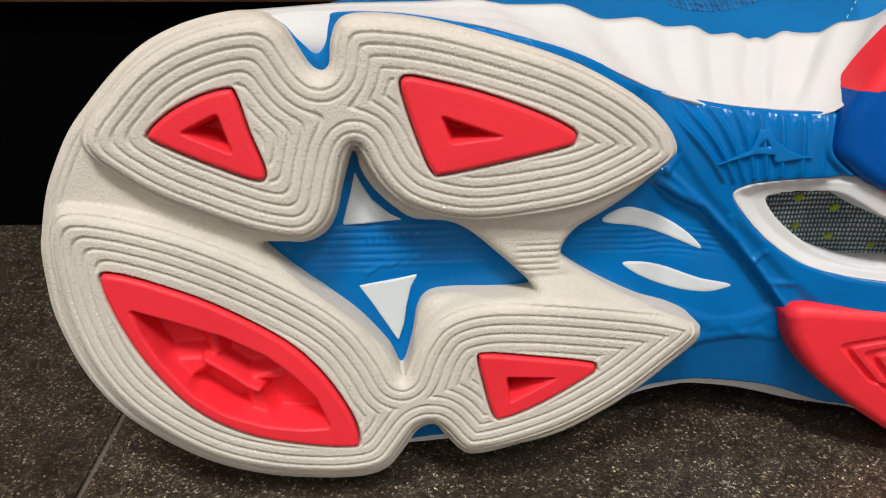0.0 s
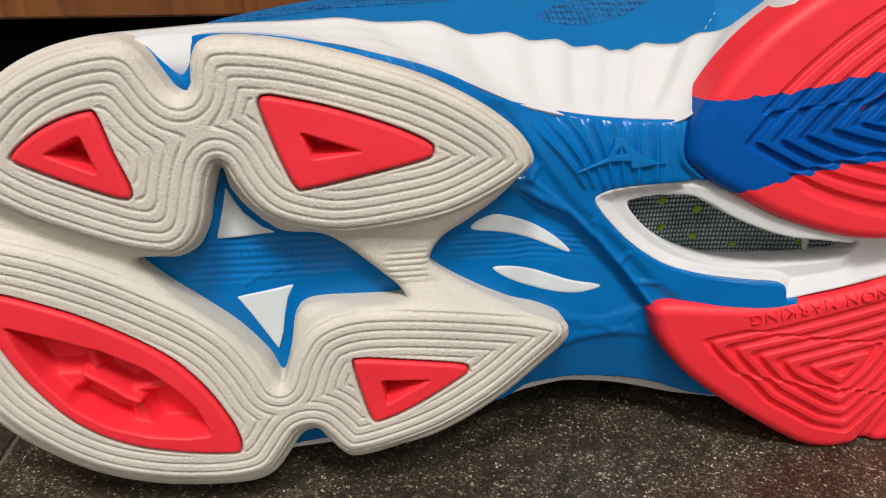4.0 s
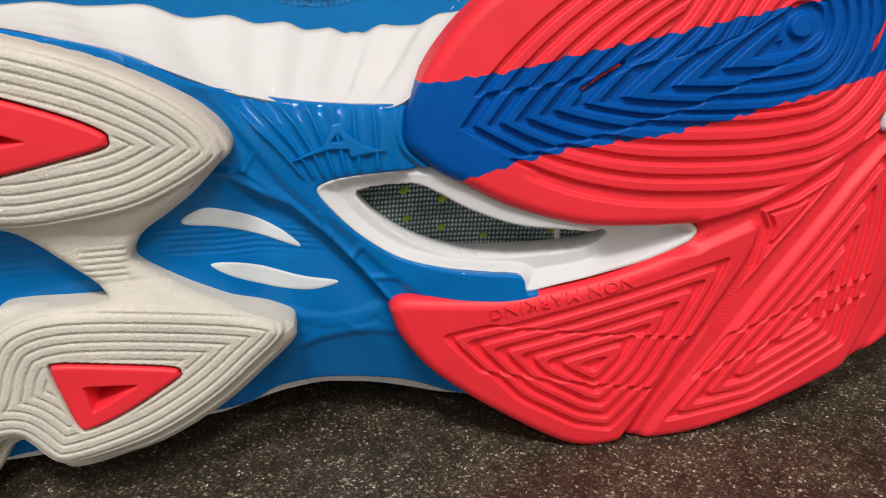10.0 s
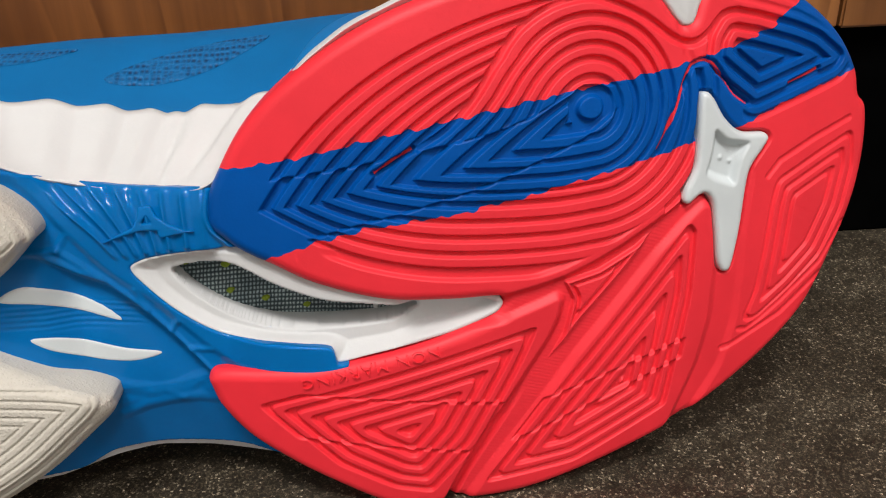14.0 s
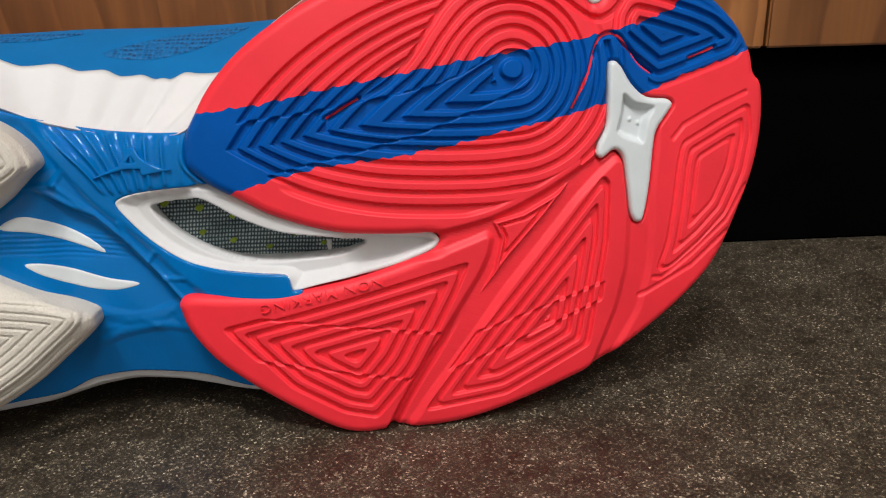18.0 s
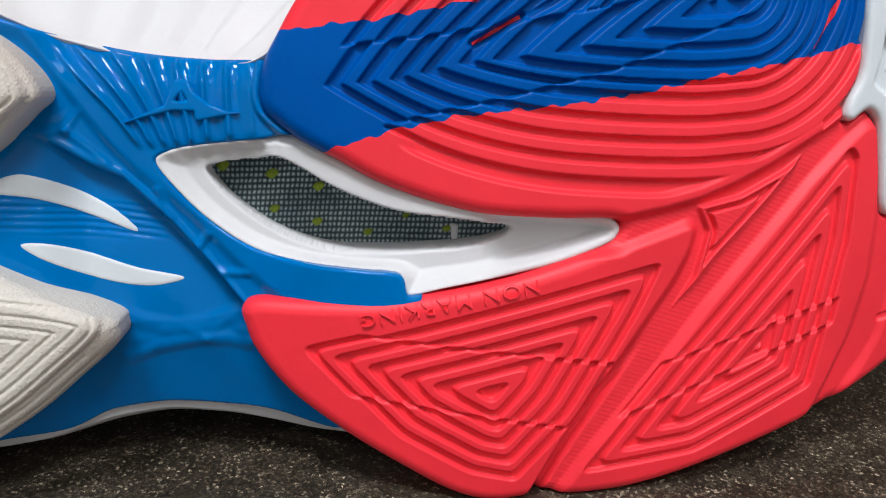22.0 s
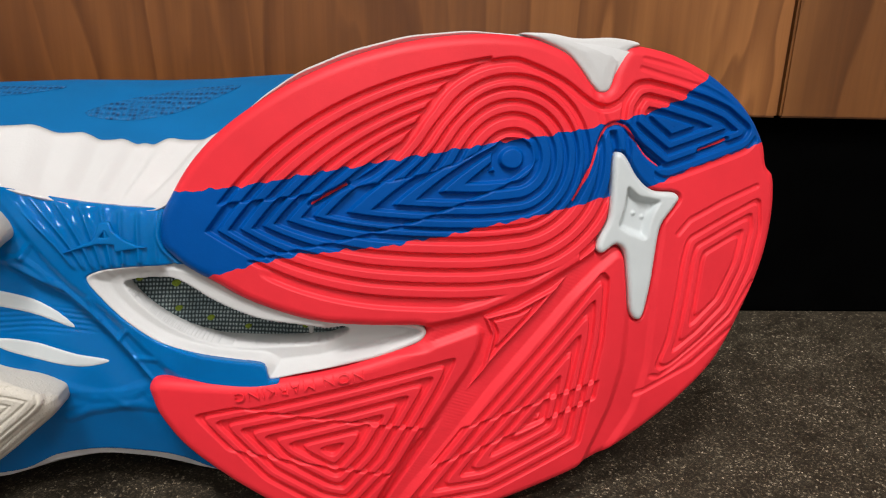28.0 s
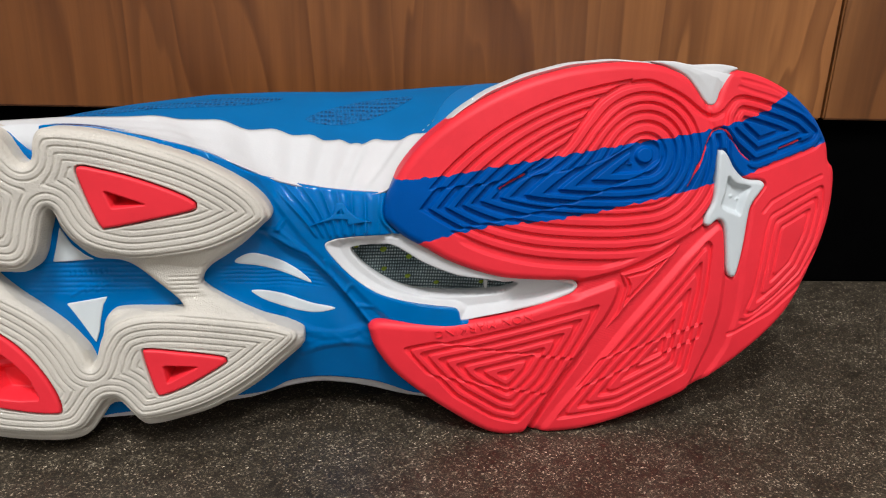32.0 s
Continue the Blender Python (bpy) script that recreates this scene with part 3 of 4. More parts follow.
low = profile([(-130, -10), (-120, -8), (-100, -7), (-50, -8), (-30, -18), (-20, -15.5), (0, -16), (20, -16), (45, -17), (60, -12), (100, -4), (130, -7), (150, -10), (168, -14)])
stations = np.concatenate([np.linspace(-130, -100, 14), np.linspace(-98, 140, 560), np.linspace(142, 168, 14)])
# folds of the side wall: where each meets the sole and where the upper, in order along the shoe
FOLDS = [(-62, -78), (-46, -60), (-30, -39), (-14.6, -18.1), (-5.0, -4.1), (2.3, 6.2), (8.5, 15.0), (12.2, 18.4), (16.5, 31), (24, 44.5), (34, 60)]


def scallop(u, t):
    """Soft overlapping folds of the side wall, mirrored about the waist."""
    at = [lo + (hi - lo) * t**1.3 for lo, hi in FOLDS]
    q = np.interp(u, at, range(len(at)))
    f = q % 1.0
    if q <= 6:
        return (f**1.3 * (1 - ease(f, 0.48, 1.0))) * 2.6
    if q < 7:
        return 0.3 * math.sin(f * math.pi)
    return ((1 - f) ** 1.3 * ease(f, 0.0, 0.45)) * 3.6


rings = []
for u in stations:
    near_u = u + np.linspace(-2.4, 2.4, 7)
    a, b, c, d, lead = (float(np.mean(line(near_u))) for line in (top_front, top_back, low_back, low_front, front))
    ring = []
    heel = float(ease(u, 30, 50))
    for t in np.linspace(0, 1, 17):
        flute = 0.95 * math.exp(-(((u + 4) / 46) ** 6)) * float(scallop(u, t)) * ease(t, 0.0, 0.42)
        lift = (1 - (2 * t - 1) ** 2) * -1.2 * (1 - heel) + flute * (1 - 0.6 * heel) + 0.10 * math.sin(t * 24 + u * 0.06) * float(1 - ease(u, -32, -14)) + heel * 1.0 * math.sin(t * math.pi)
        ring.append((u, a + (b - a) * t ** (1.15 + 1.6 * heel) + lift, lead + (-27.2 - lead) * t))
    ring.append((u, (b + c) / 2, -31.0))
    for t in np.linspace(0, 1, 11):
        ring.append((u, c + (d - c) * t - math.sin(t * math.pi) * 1.0, -27.2 + (27.2 + low(u)) * t))
    ring.append((u, d + 0.12 * (a - d), -19.0))
    ring.append((u, a - 0.12 * (a - d), -19.0))
    shelf = 11.0 * float(ease(u, 104, 116) * (1 - ease(u, 143, 152)) + ease(u, -96, -90) * (1 - ease(u, -69, -63))) + 0.2
    ring.append((u, a - shelf, lead - 0.2 - 0.05 * shelf))
    rings.append(ring)
midsole = loft("midsole", rings, FOAM, shoe)
tagged(midsole, "white foam midsole with fluted side wall")

depth = profile([(-124, 30), (-112, 40), (-95, 48), (-73, 55), (-50, 68), (-30, 77), (0, 82), (40, 88), (80, 95), (120, 100), (150, 98), (160, 90)])
upper_top = profile([(-124, 16), (-116, 29), (-105, 38.5), (-92, 44), (-73, 48.5), (-58, 51), (-34, 54), (-10, 55), (16, 55), (30, 55.5), (50, 57), (80, 58.5), (120, 56), (150, 44), (160, 34)])
upper_low = profile([(-124, -8), (-116, -24), (-105, -34), (-92, -39), (-73, -42), (-34, -43), (0, -41), (40, -42.5), (80, -43), (120, -38), (150, -22), (160, -2)])
rings = []
for u in np.concatenate([np.linspace(-124, -100, 16), np.linspace(-97, 140, 120), np.linspace(142, 160, 14)]):
    a, b, c, d, e = top_back(u), upper_top(u), upper_low(u), low_back(u), depth(u)
    ring = [(u, a - 10, -21.0), (u, a - 1.8, -27.0)]
    for t in np.linspace(0.04, 1, 12):
        ring.append((u, a - 1.3 + (b - a + 1.3) * math.sin(t * math.pi / 2), -26.8 - (e * 0.78 - 26.8) * t))
    for t in np.linspace(0.1, 1, 9):
        s = t * math.pi
        mid, half = (b + c) / 2, (b - c) / 2
        ring.append((u, mid + half * math.copysign(abs(math.cos(s)) ** 0.6, math.cos(s)), -e * 0.78 - e * 0.22 * math.sin(s) ** 0.8))
    for t in np.linspace(0.1, 0.96, 10):
        ring.append((u, c + (d - c) * t, -e * 0.78 + (e * 0.78 - 26.5) * t))
    ring.append((u, d + 1.5, -27.2))
    ring.append((u, d + 10, -21.0))
    rings.append(ring)
upper = loft("upper", rings, UPPER, shoe)
tagged(upper, "blue synthetic upper with knit panels")


def on_upper(u, t):
    a, b, e = top_back(u), upper_top(u), depth(u)
    return a - 1.3 + (b - a + 1.3) * math.sin(t * math.pi / 2), -26.8 - (e * 0.78 - 26.8) * t


def knit_panel(u0, u1, t0, t1, lean):
    """An almond-shaped knit patch lying on the upper."""
    nu, nt = 60, 26
    verts, faces = [], []
    for i in range(nu + 1):
        s = i / nu
        u = u0 + (u1 - u0) * s
        half = (t1 - t0) / 2 * math.sin(math.pi * s) ** 0.6
        for j in range(nt + 1):
            q = 2 * j / nt - 1
            t = (t0 + t1) / 2 + lean * (s - 0.5) + half * q
            v, w = on_upper(u, t)
            knob = 0.05 * math.sin(i * 1.9) * math.sin(j * 1.9)
            verts.append((u * 0.001, (v + 0.22 * (1 - q * q) ** 0.5 + knob + 0.10) * 0.001, w * 0.001))
    for i in range(nu):
        for j in range(nt):
            k = i * (nt + 1) + j
            faces.append((k, k + 1, k + nt + 2, k + nt + 1))
    return tagged(mesh_object("knit_panel", verts, faces, MESH_BLUE, upper), "darker blue open knit panel")


def heel_overlay():
    """A smooth film over the heel end of the upper, with a curved front edge."""
    nu, nt = 50, 24
    verts, faces = [], []
    for i in range(nu + 1):
        for j in range(nt + 1):
            t = 0.02 + 0.96 * j / nt
            start = 40.5 + 24 * t**1.35
            u = start + (150 - start) * (i / nu) ** 1.5
            v, w = on_upper(u, t)
            verts.append((u * 0.001, (v + 0.32 * min(1, i / 2)) * 0.001, w * 0.001))
    for i in range(nu):
        for j in range(nt):
            k = i * (nt + 1) + j
            faces.append((k, k + 1, k + nt + 2, k + nt + 1))
    return tagged(mesh_object("heel_overlay", verts, faces, FILM, upper), "smooth brighter blue film over the heel side")


heel_overlay()
knit_panel(0, 38, 0.30, 0.60, 0.34)
knit_panel(-48, -8, 0.42, 0.66, 0.2)
knit_panel(-100, -40, 0.30, 0.62, 0.15)


# ---- blue plate ----
def plate_height(U, V, D):
    w = plate_level(U, V)
    star = (U < -34) & (np.abs(V) < 26)
    lines = ribs(V + 0.02 * (U + 50), 1.55, 0.30, 0.30) * ease(U, -84, -78) * (1 - ease(U, -50, -44)) * (1 - ease(np.abs(V - 1.5), 4.5, 5.5))
    w = w + np.where(star, lines, 0)
    mid = ribs(V + 0.10 * U + 0.004 * (U + 10) ** 2, 1.25, 0.32, 0.28) * ease(U, -28, -24) * (1 - ease(U, 2, 8)) * (1 - ease(np.abs(V + 0.12 * U + 1.5), 2.6, 3.4))
    w = w + mid
    # ridges fanning down from the side wall, sharp on one side
    lean = 0.95 * (1 - ease(U, -6, 16))
    q = (U + lean * (V - 24) - 0.018 * (V - 24) ** 2 * (1 - ease(U, 0, 20))) / 4.1
    f = q % 1.0
    upper_field = ease(beyond(U, V, GIRDER_A), 2.6, 4.2) * (1 - ease(U, 21, 24)) * ease(V, 11, 13) * (1 - 0.7 * ease(D, 1.4, 0.2))
    w = w + (0.7 * np.exp(-(((f - 0.5) / 0.10) ** 2)) + 0.45 * ease(f, 0.0, 0.45) * (1 - ease(f, 0.5, 1.0))) * upper_field
    # girders, their cross struts and the pockets between them
    b = beyond(U, V, GIRDER_B)
    w = w + 0.45 * (1 - ease(np.abs(b), 0.0, 1.2)) * ease(U, -14, -10) * (1 - ease(U, 19, 22))
    for x, y, h in (((-16, 14.4), (-8.6, 14.6), 0.8), ((-8.6, 14.6), (-2.5, 9.2), 0.6), ((-6.4, 17.6), (-8.6, 14.6), 0.6), ((5.6, 4.2), (7.6, -0.4), 0.9), ((12, -5.6), (13.6, -3.6), 0.9), ((15.5, -10.4), (20, -10.6), 0.8)):
        w = w + 0.6 * h * (1 - ease(line_distance(U, V, [x, y]), 0.0, 1.2))
    # lower ridge and the webs under it
    w = w + 0.45 * (1 - ease(line_distance(U, V, [(-3.5, -17.6), (1.1, -19.6), (5.8, -20.8), (10.6, -20.7), (17.6, -18.5), (22, -17)]), 0.2, 2.4))
    w = w + 0.4 * (1 - ease(line_distance(U, V, [(-2, -26.5), (3.6, -24.4), (10.5, -23.3), (15.4, -23.4), (19.8, -24.6)]), 0.1, 1.9))
    for x, y in (((4.6, -21), (2.6, -24.4)), ((8.5, -21), (12, -23.2)), ((15.5, -19.6), (12, -23.2)), ((16.5, -19.4), (19.5, -24.2))):
        w = w + 0.14 * (1 - ease(line_distance(U, V, [x, y]), 0.1, 1.3))
    w = w + 0.28 * (1 - ease(line_distance(U, V, [(-70.4, -4.4), (-65.7, -1.8), (-66.0, -3.1), (-62.2, -0.8), (-62.8, -3.0), (-58.7, -0.1)]), 0.15, 0.75))
    mark = (1 - ease(line_distance(U, V, [(-70.5, 2.5), (-59, 3.0)]), 0.55, 1.0)) * (0.5 + 0.5 * np.sign(np.sin(U * 4.2)))
    w = w + 0.22 * mark
    w = w + 1.4 * ease(U, 24, 34) * (1 - ease(V, -9, -6))
    bead = -inside_distance(U, V, HEEL)[0]
    w = w + np.where(V > 9, 1.1 * (1 - ease(np.abs(bead - 0.7), 0.2, 0.9)), 0)
    return w - rolled(D, 0.45)


plate = relief("shank_plate", PLATE_EDGE, plate_height, PLATE, shoe, 0.3, -14.0, holes=[RIM])
tagged(plate, "glossy blue moulded shank plate")


def on_plate(rise, edge=0.5):
    return lambda U, V, D: plate_level(U, V) + rise - rolled(D, edge)


for outline, tip, foot in (([(-72.0, 16.9), (-72.8, 13.4), (-74.9, 6.1), (-69.1, 6.4), (-62.8, 6.7), (-65.6, 8.2), (-68.9, 11.2), (-70.8, 14.4)], (-72, 17), (-70.5, 6.3)),
        ([(-72.3, -6.9), (-66.1, -6.0), (-60.1, -5.0), (-61.6, -7.7), (-62.6, -11.8), (-63.2, -15.7), (-64.5, -19.5), (-66.4, -16.3), (-69.8, -10.7)], (-64.3, -19.6), (-65, -5.8))):
    def facet(U, V, D, tip=tip, foot=foot):
        return plate_level(U, V) + 0.15 + 0.5 * (1 - ease(line_distance(U, V, [tip, foot]), 0.0, 5.0)) - rolled(D, 0.2)

    tagged(relief("window_insert", rounded(outline, 0.5), facet, CLEAR_WHITE, plate, 0.3, -11), "white triangular insert")
for outline in ([(-21.7, 4.7), (-19.2, 6.9), (-15.1, 7.3), (-8.8, 4.8), (-2.4, 0.8), (1.2, -3.2), (-6, -0.1), (-13.6, 3.2)], [(-17.2, -4.6), (-13.1, -4.4), (-6.7, -6.6), (1, -9.6), (8.6, -11.8), (2.6, -12.9), (-5.1, -11.4), (-11.6, -8.4)]):
    tagged(relief("window_insert", curve(outline), on_plate(0.2, 0.15), CLEAR_WHITE, plate, 0.4, -14), "white leaf-shaped insert")
emblem = rounded([(0.2, 15.4), (4.8, 17.4), (7.9, 18.6), (9.0, 20.8), (9.5, 22.8), (11.9, 23.0), (13.0, 20.7), (15.6, 18.7), (18, 17.7), (20.6, 17.2), (16.4, 16.5), (13.2, 15.9), (12.7, 16.8), (13.0, 17.6), (9.2, 17.7), (4.7, 16.6)], 0.45, 4)
eyelet = rounded([(10.9, 20.9), (11.8, 19.3), (9.6, 19.3)], 0.2)
tagged(relief("emblem", emblem, lambda U, V, D: plate_level(U, V) + 1.15 - rolled(D, 0.4), PLATE, plate, 0.22, -9, holes=[eyelet]), "raised blue moulded emblem")

# ---- beige forefoot outsole ----
POD_EDGES = [p for p, _ in PODS]


def fore_height(U, V, D):
    fall = rolled(D, 2.4)
    w = -1.6 + toe_drop(U) - fall
    w = w + ribs(V, 1.3, 0.35, 0.35) * ease(U, -42, -39) * (1 - ease(U, -33, -31)) * (1 - ease(np.abs(V + 0.5), 3, 4))
    w = w + ribs(D - 0.2, 1.4, 0.24, 0.32, 0.2) * ease(D, 0.5, 1.0) * (1 - ease(D, 4.0, 5.0)) * np.maximum(ease(np.abs(V), 24, 28), ease(-U, 92, 98))
    room = np.full(U.shape, 1e9)
    for p in POD_EDGES:
        room = np.minimum(room, -inside_distance(U, V, p)[0])
    for pad, top in ((PAD_A, 3.0), (PAD_B, 2.6)):
        d = inside_distance(U, V, pad)[0]
        blend = ease(U, -78, -62)
        lines = ribs(d * blend + soften(d, 5) * (1 - blend) - 0.25, 1.95, 0.20, 0.50, 0.16) * ease(d, 0.3, 0.9) * ease(room, 0.8, 1.6)
        tail = ease(U, -60, -30)
        edge = 1.05 - 0.55 * tail
        h = top + toe_drop(U) - rolled(d, 3.4) * edge + lines - np.maximum(0, -d) * (1.3 - 0.75 * tail) - fall * (0.6 + 0.4 * (d < 0))
        outer = (V > 14) | (U < -92) | (V < -22)
        h = h + ribs(D - 0.2, 1.45, 0.26, 0.36, 0.2) * ease(D, 0.4, 0.9) * (1 - ease(d, -0.4, 0.4)) * outer
        h = h - 2.6 * (1 - ease(room, 0.05, 0.55))
        w = np.maximum(w, h)
    return w - 9.0 * ease(-room, 0.6, 1.6)


fore = relief("forefoot_outsole", FORE, fore_height, BEIGE, shoe, 0.27, -12.0, holes=[STAR_HOLE])
tagged(fore, "beige rubber forefoot outsole with concentric ribs")


def pod(edge, pit, top):
    def height(U, V, D):
        d = inside_distance(U, V, pit)[0]
        w = top + toe_drop(U) * 0.9 - rolled(D, 0.9)
        deep = 8.2 * ease(d, -0.2, 1.5)
        if pit[:, 0].max() - pit[:, 0].min() > 25:
            core = line_distance(U, V, [(-102.4, -18.0), (-98.5, -20.9), (-94.9, -24.0), (-93.0, -25.0)])
            webs = np.full(U.shape, 9.0)
            for a, b, near_half, far_half in (((-100.8, -17), (-101.2, -11), 1.5, 1.9), ((-102.2, -19), (-110.5, -21.2), 1.5, 3.9), ((-94, -23.4), (-85.6, -22.0), 1.2, 2.2), ((-94.2, -25), (-92.4, -34), 1.4, 2.9)):
                away = np.clip(np.hypot(U - a[0], V - a[1]) / math.dist(a, b), 0, 1)
                webs = np.minimum(webs, line_distance(U, V, [a, b]) - near_half - (far_half - near_half) * away)
            fill = np.maximum(0.78 * (1 - ease(core, 0.2, 2.4)), 0.5 * (1 - ease(webs, -1.2, 1.1)))
            deep = deep * (1 - fill)
        return w - deep

    return tagged(relief("tread_pod", edge, height, RED, shoe, 0.25, -8.5), "smooth red rubber tread pod with a recess")


for (edge, pit), top in zip(PODS, (3.5, 3.6, 3.2, 3.0)):
    pod(edge, pit, top)

# ---- heel outsole ----
EYE_AT = np.array((104.9, 37.9))
# tread fields of the heel: outline, groove pitch, and where the first groove lies inside the outline
TRI = [
    (rounded([(28, -22.5), (95.5, -6.2), (89.5, -19), (79, -38), (67.3, -51.5), (57.5, -49), (44.5, -41), (36.5, -32)], 1.4), 3.05, 0.85),
    (rounded([(74.7, -51.2), (93.8, -26.3), (128.3, 13.2), (132, 9), (131.3, -7.2), (126, -36.5), (101.6, -48.2)], 1.4), 3.05, 0.85),
]
ARROW = rounded([(98.2, 0.6), (106.4, 2.3), (115.2, 6.6), (120.0, 10.2), (111.9, 1.0), (102.5, -8.6), (93.6, -19.4), (98.3, -11.9), (100.3, -3.9)], 0.5)
PAD_END = rounded([(172.6, 26.0), (163.1, 22.2), (151.6, 17.0), (150.3, 11.6), (149.0, 0.8), (147.4, -8.9), (144.4, -16.4), (148.0, -16.2), (157.6, -9.6), (165.5, -2.7), (171.0, 7.9), (173.4, 18.1)], 1.2)
PAD_LINES = [[(171.5, 29.4), (161.2, 25.9), (151.7, 21.8), (148.5, 18.5)], [(143.2, -18.4), (145.6, -18.8), (154.6, -13.2), (165.8, -4.9), (171.9, 4.2)], [(139.2, -23.0), (155.0, -16.3), (166.2, -7.9)]]
HEEL_END = rounded([(132.0, 44.4), (135.9, 41.2), (144.1, 35.1), (157.4, 38.9), (166.6, 41.6), (168.6, 43.9), (161.4, 49.0), (155.2, 51.3), (145.2, 54.1), (138.8, 55.4), (135.7, 54.4), (133.0, 50.7)], 1.2)
END_LINES = [[(138.0, 61.0), (150.1, 58.4), (158.6, 54.5)], [(137.2, 58.6), (155.2, 53.9), (164, 50)]]
SEAM = [(70.4, -53), (74, -46), (77.6, -40.2), (87.4, -25.1), (92.5, -16)]
# the raised pads of the heel, with sunk channels between them, and the lower edge of the big lobe
HEEL_PADS = [
    rounded([(10, -8), (84, -6.2), (86.1, -5.0), (93.3, -2.7), (97.2, -1.3), (99.0, -3.2), (98.0, -7.7), (95.6, -12.6), (91.0, -19.5), (84.8, -28.9), (77.0, -40.4), (69.6, -55), (60, -65), (10, -60)], 1.6),
    rounded([(71.5, -57), (74.4, -52), (80.2, -43.6), (91.2, -29.4), (100.8, -16.6), (110.6, -5.4), (120.1, 5.3), (126.9, 11.6), (132.0, 15.6), (135.8, 13.8), (136.4, 8.4), (136.3, -2.6), (135.8, -14.1), (133.0, -25.6), (125.5, -44), (120, -60)], 2.0),
    rounded([(141.5, 4.3), (143, 17), (144, 30), (161.5, 32), (190, 44), (190, 0), (160, -48), (132, -62), (128.5, -45), (131.0, -38.3), (138.2, -26.5), (141.0, -14.9), (141.6, -3.4)], 2.0),
]
LOBE_EDGE = ([20, 84.3, 92, 98.5, 105, 111.8, 118.6, 125.4, 132, 144, 146], [-14, -1.9, -0.6, 0.9, 3.3, 6.4, 10.1, 14.0, 19, 24, 10])
CREST = [(119, 24), (122.6, 31.6), (124.6, 36), (126, 40.5), (127.6, 44), (130.2, 45.6), (133.2, 44.9), (136, 41.6), (139, 37.8), (142.4, 35.4), (150, 37.4), (161.4, 41.5), (176, 46.5)]
LIP = [(125.5, 53), (127, 47.5), (131, 40)]


AXIS = profile([(20, 21), (35.5, 21.7), (45.7, 22.6), (56, 25), (73, 26.8), (83, 29), (94.6, 32.6), (105, 38), (130, 46)])
FOLD_U = np.linspace(10, 130, 121)
FOLD_V = np.concatenate([[0], np.cumsum(np.interp((FOLD_U[1:] + FOLD_U[:-1]) / 2, [30, 45, 58, 75, 95, 110, 130], [-0.66, -0.55, -0.30, -0.10, -0.02, 0.18, 0.7]))])
LINE_A = profile([(24, 27), (36.8, 27.8), (54, 29.6), (72, 32.4), (83, 34.2), (92, 37), (103, 42.6), (112, 42)])
LINE_B = profile([(24, 9.5), (40.5, 14), (51, 16.8), (65, 19.6), (82, 23.7), (92, 27.4), (103, 31.6), (112, 38)])


def tip_place(U, V):
    """Where along the axis the chevron through a point has its tip: arms that climb above the axis, arms that bend below it,
    and rings round the eye at its end."""
    def above(u, v):
        def run(rise, tip):
            reach = 44 - 0.45 * np.clip(tip - 33, -10, 40)
            return -30.0 * np.log(1 - np.clip(rise / reach, 0, 0.96))

        tip = u - run(v - AXIS(u), u)
        for _ in range(12):
            tip = 0.5 * tip + 0.5 * (u - run(v - AXIS(tip), tip))
        return tip

    along = np.linspace(10, 105, 96)
    level = AXIS(along) - np.interp(along, FOLD_U, FOLD_V)

    def below(u, v):
        q = v - np.interp(u, FOLD_U, FOLD_V)
        return np.interp(q, level, along) + np.minimum(0, q - level[0]) * 1.5

    tip = np.where(V > AXIS(U), above(U, V), below(U, V))
    x, y = U - EYE_AT[0], V - EYE_AT[1]
    flare = np.where(x < 0, np.interp(y, [-8, -3, 0, 4, 11], [0.5, 0.66, 0.78, 0.89, 1]), 1)
    r = np.hypot(x * flare, y)
    ring = below(np.full(U.shape, EYE_AT[0]), EYE_AT[1] - r)
    bend = np.interp(V, [31.5, 35.9, 41.9, 49.3, 54.4, 58.1, 60.1, 63], [68, 74.2, 80.2, 85.4, 89.8, 96.6, 104.2, 116])
    rings = (x > 0) | (np.hypot(x, y) < 5.2) | ((V > LINE_A(U)) & (U > bend))
    return np.where(rings, ring, tip), rings


def smooth_line(points, sub=5):
    p = np.array(points, float)
    p = np.concatenate([2 * p[:1] - p[1:2], p, 2 * p[-1:] - p[-2:-1]])
    out = []
    for k in range(1, len(p) - 2):
        a, b, c, d = p[k - 1 : k + 3]
        for t in np.arange(sub) / sub:
            out.append(0.5 * (2 * b + (c - a) * t + (2 * a - 5 * b + 4 * c - d) * t**2 + (3 * b - a - 3 * c + d) * t**3))
    return np.array(out + [p[-2]])


VEINS = [smooth_line(p) for p in (
    [(58.6, 28.0), (61.2, 29.4), (64, 31), (66.7, 32.4)],
    [(120.1, 27.5), (122.6, 31.6), (124.6, 36), (126, 40.5), (127.6, 44.0), (130.2, 45.6), (133.2, 44.9), (136, 41.6), (139, 37.8), (142.4, 35.4)],
    [(153.5, 38.8), (157, 39.9), (161.4, 41.5)])]


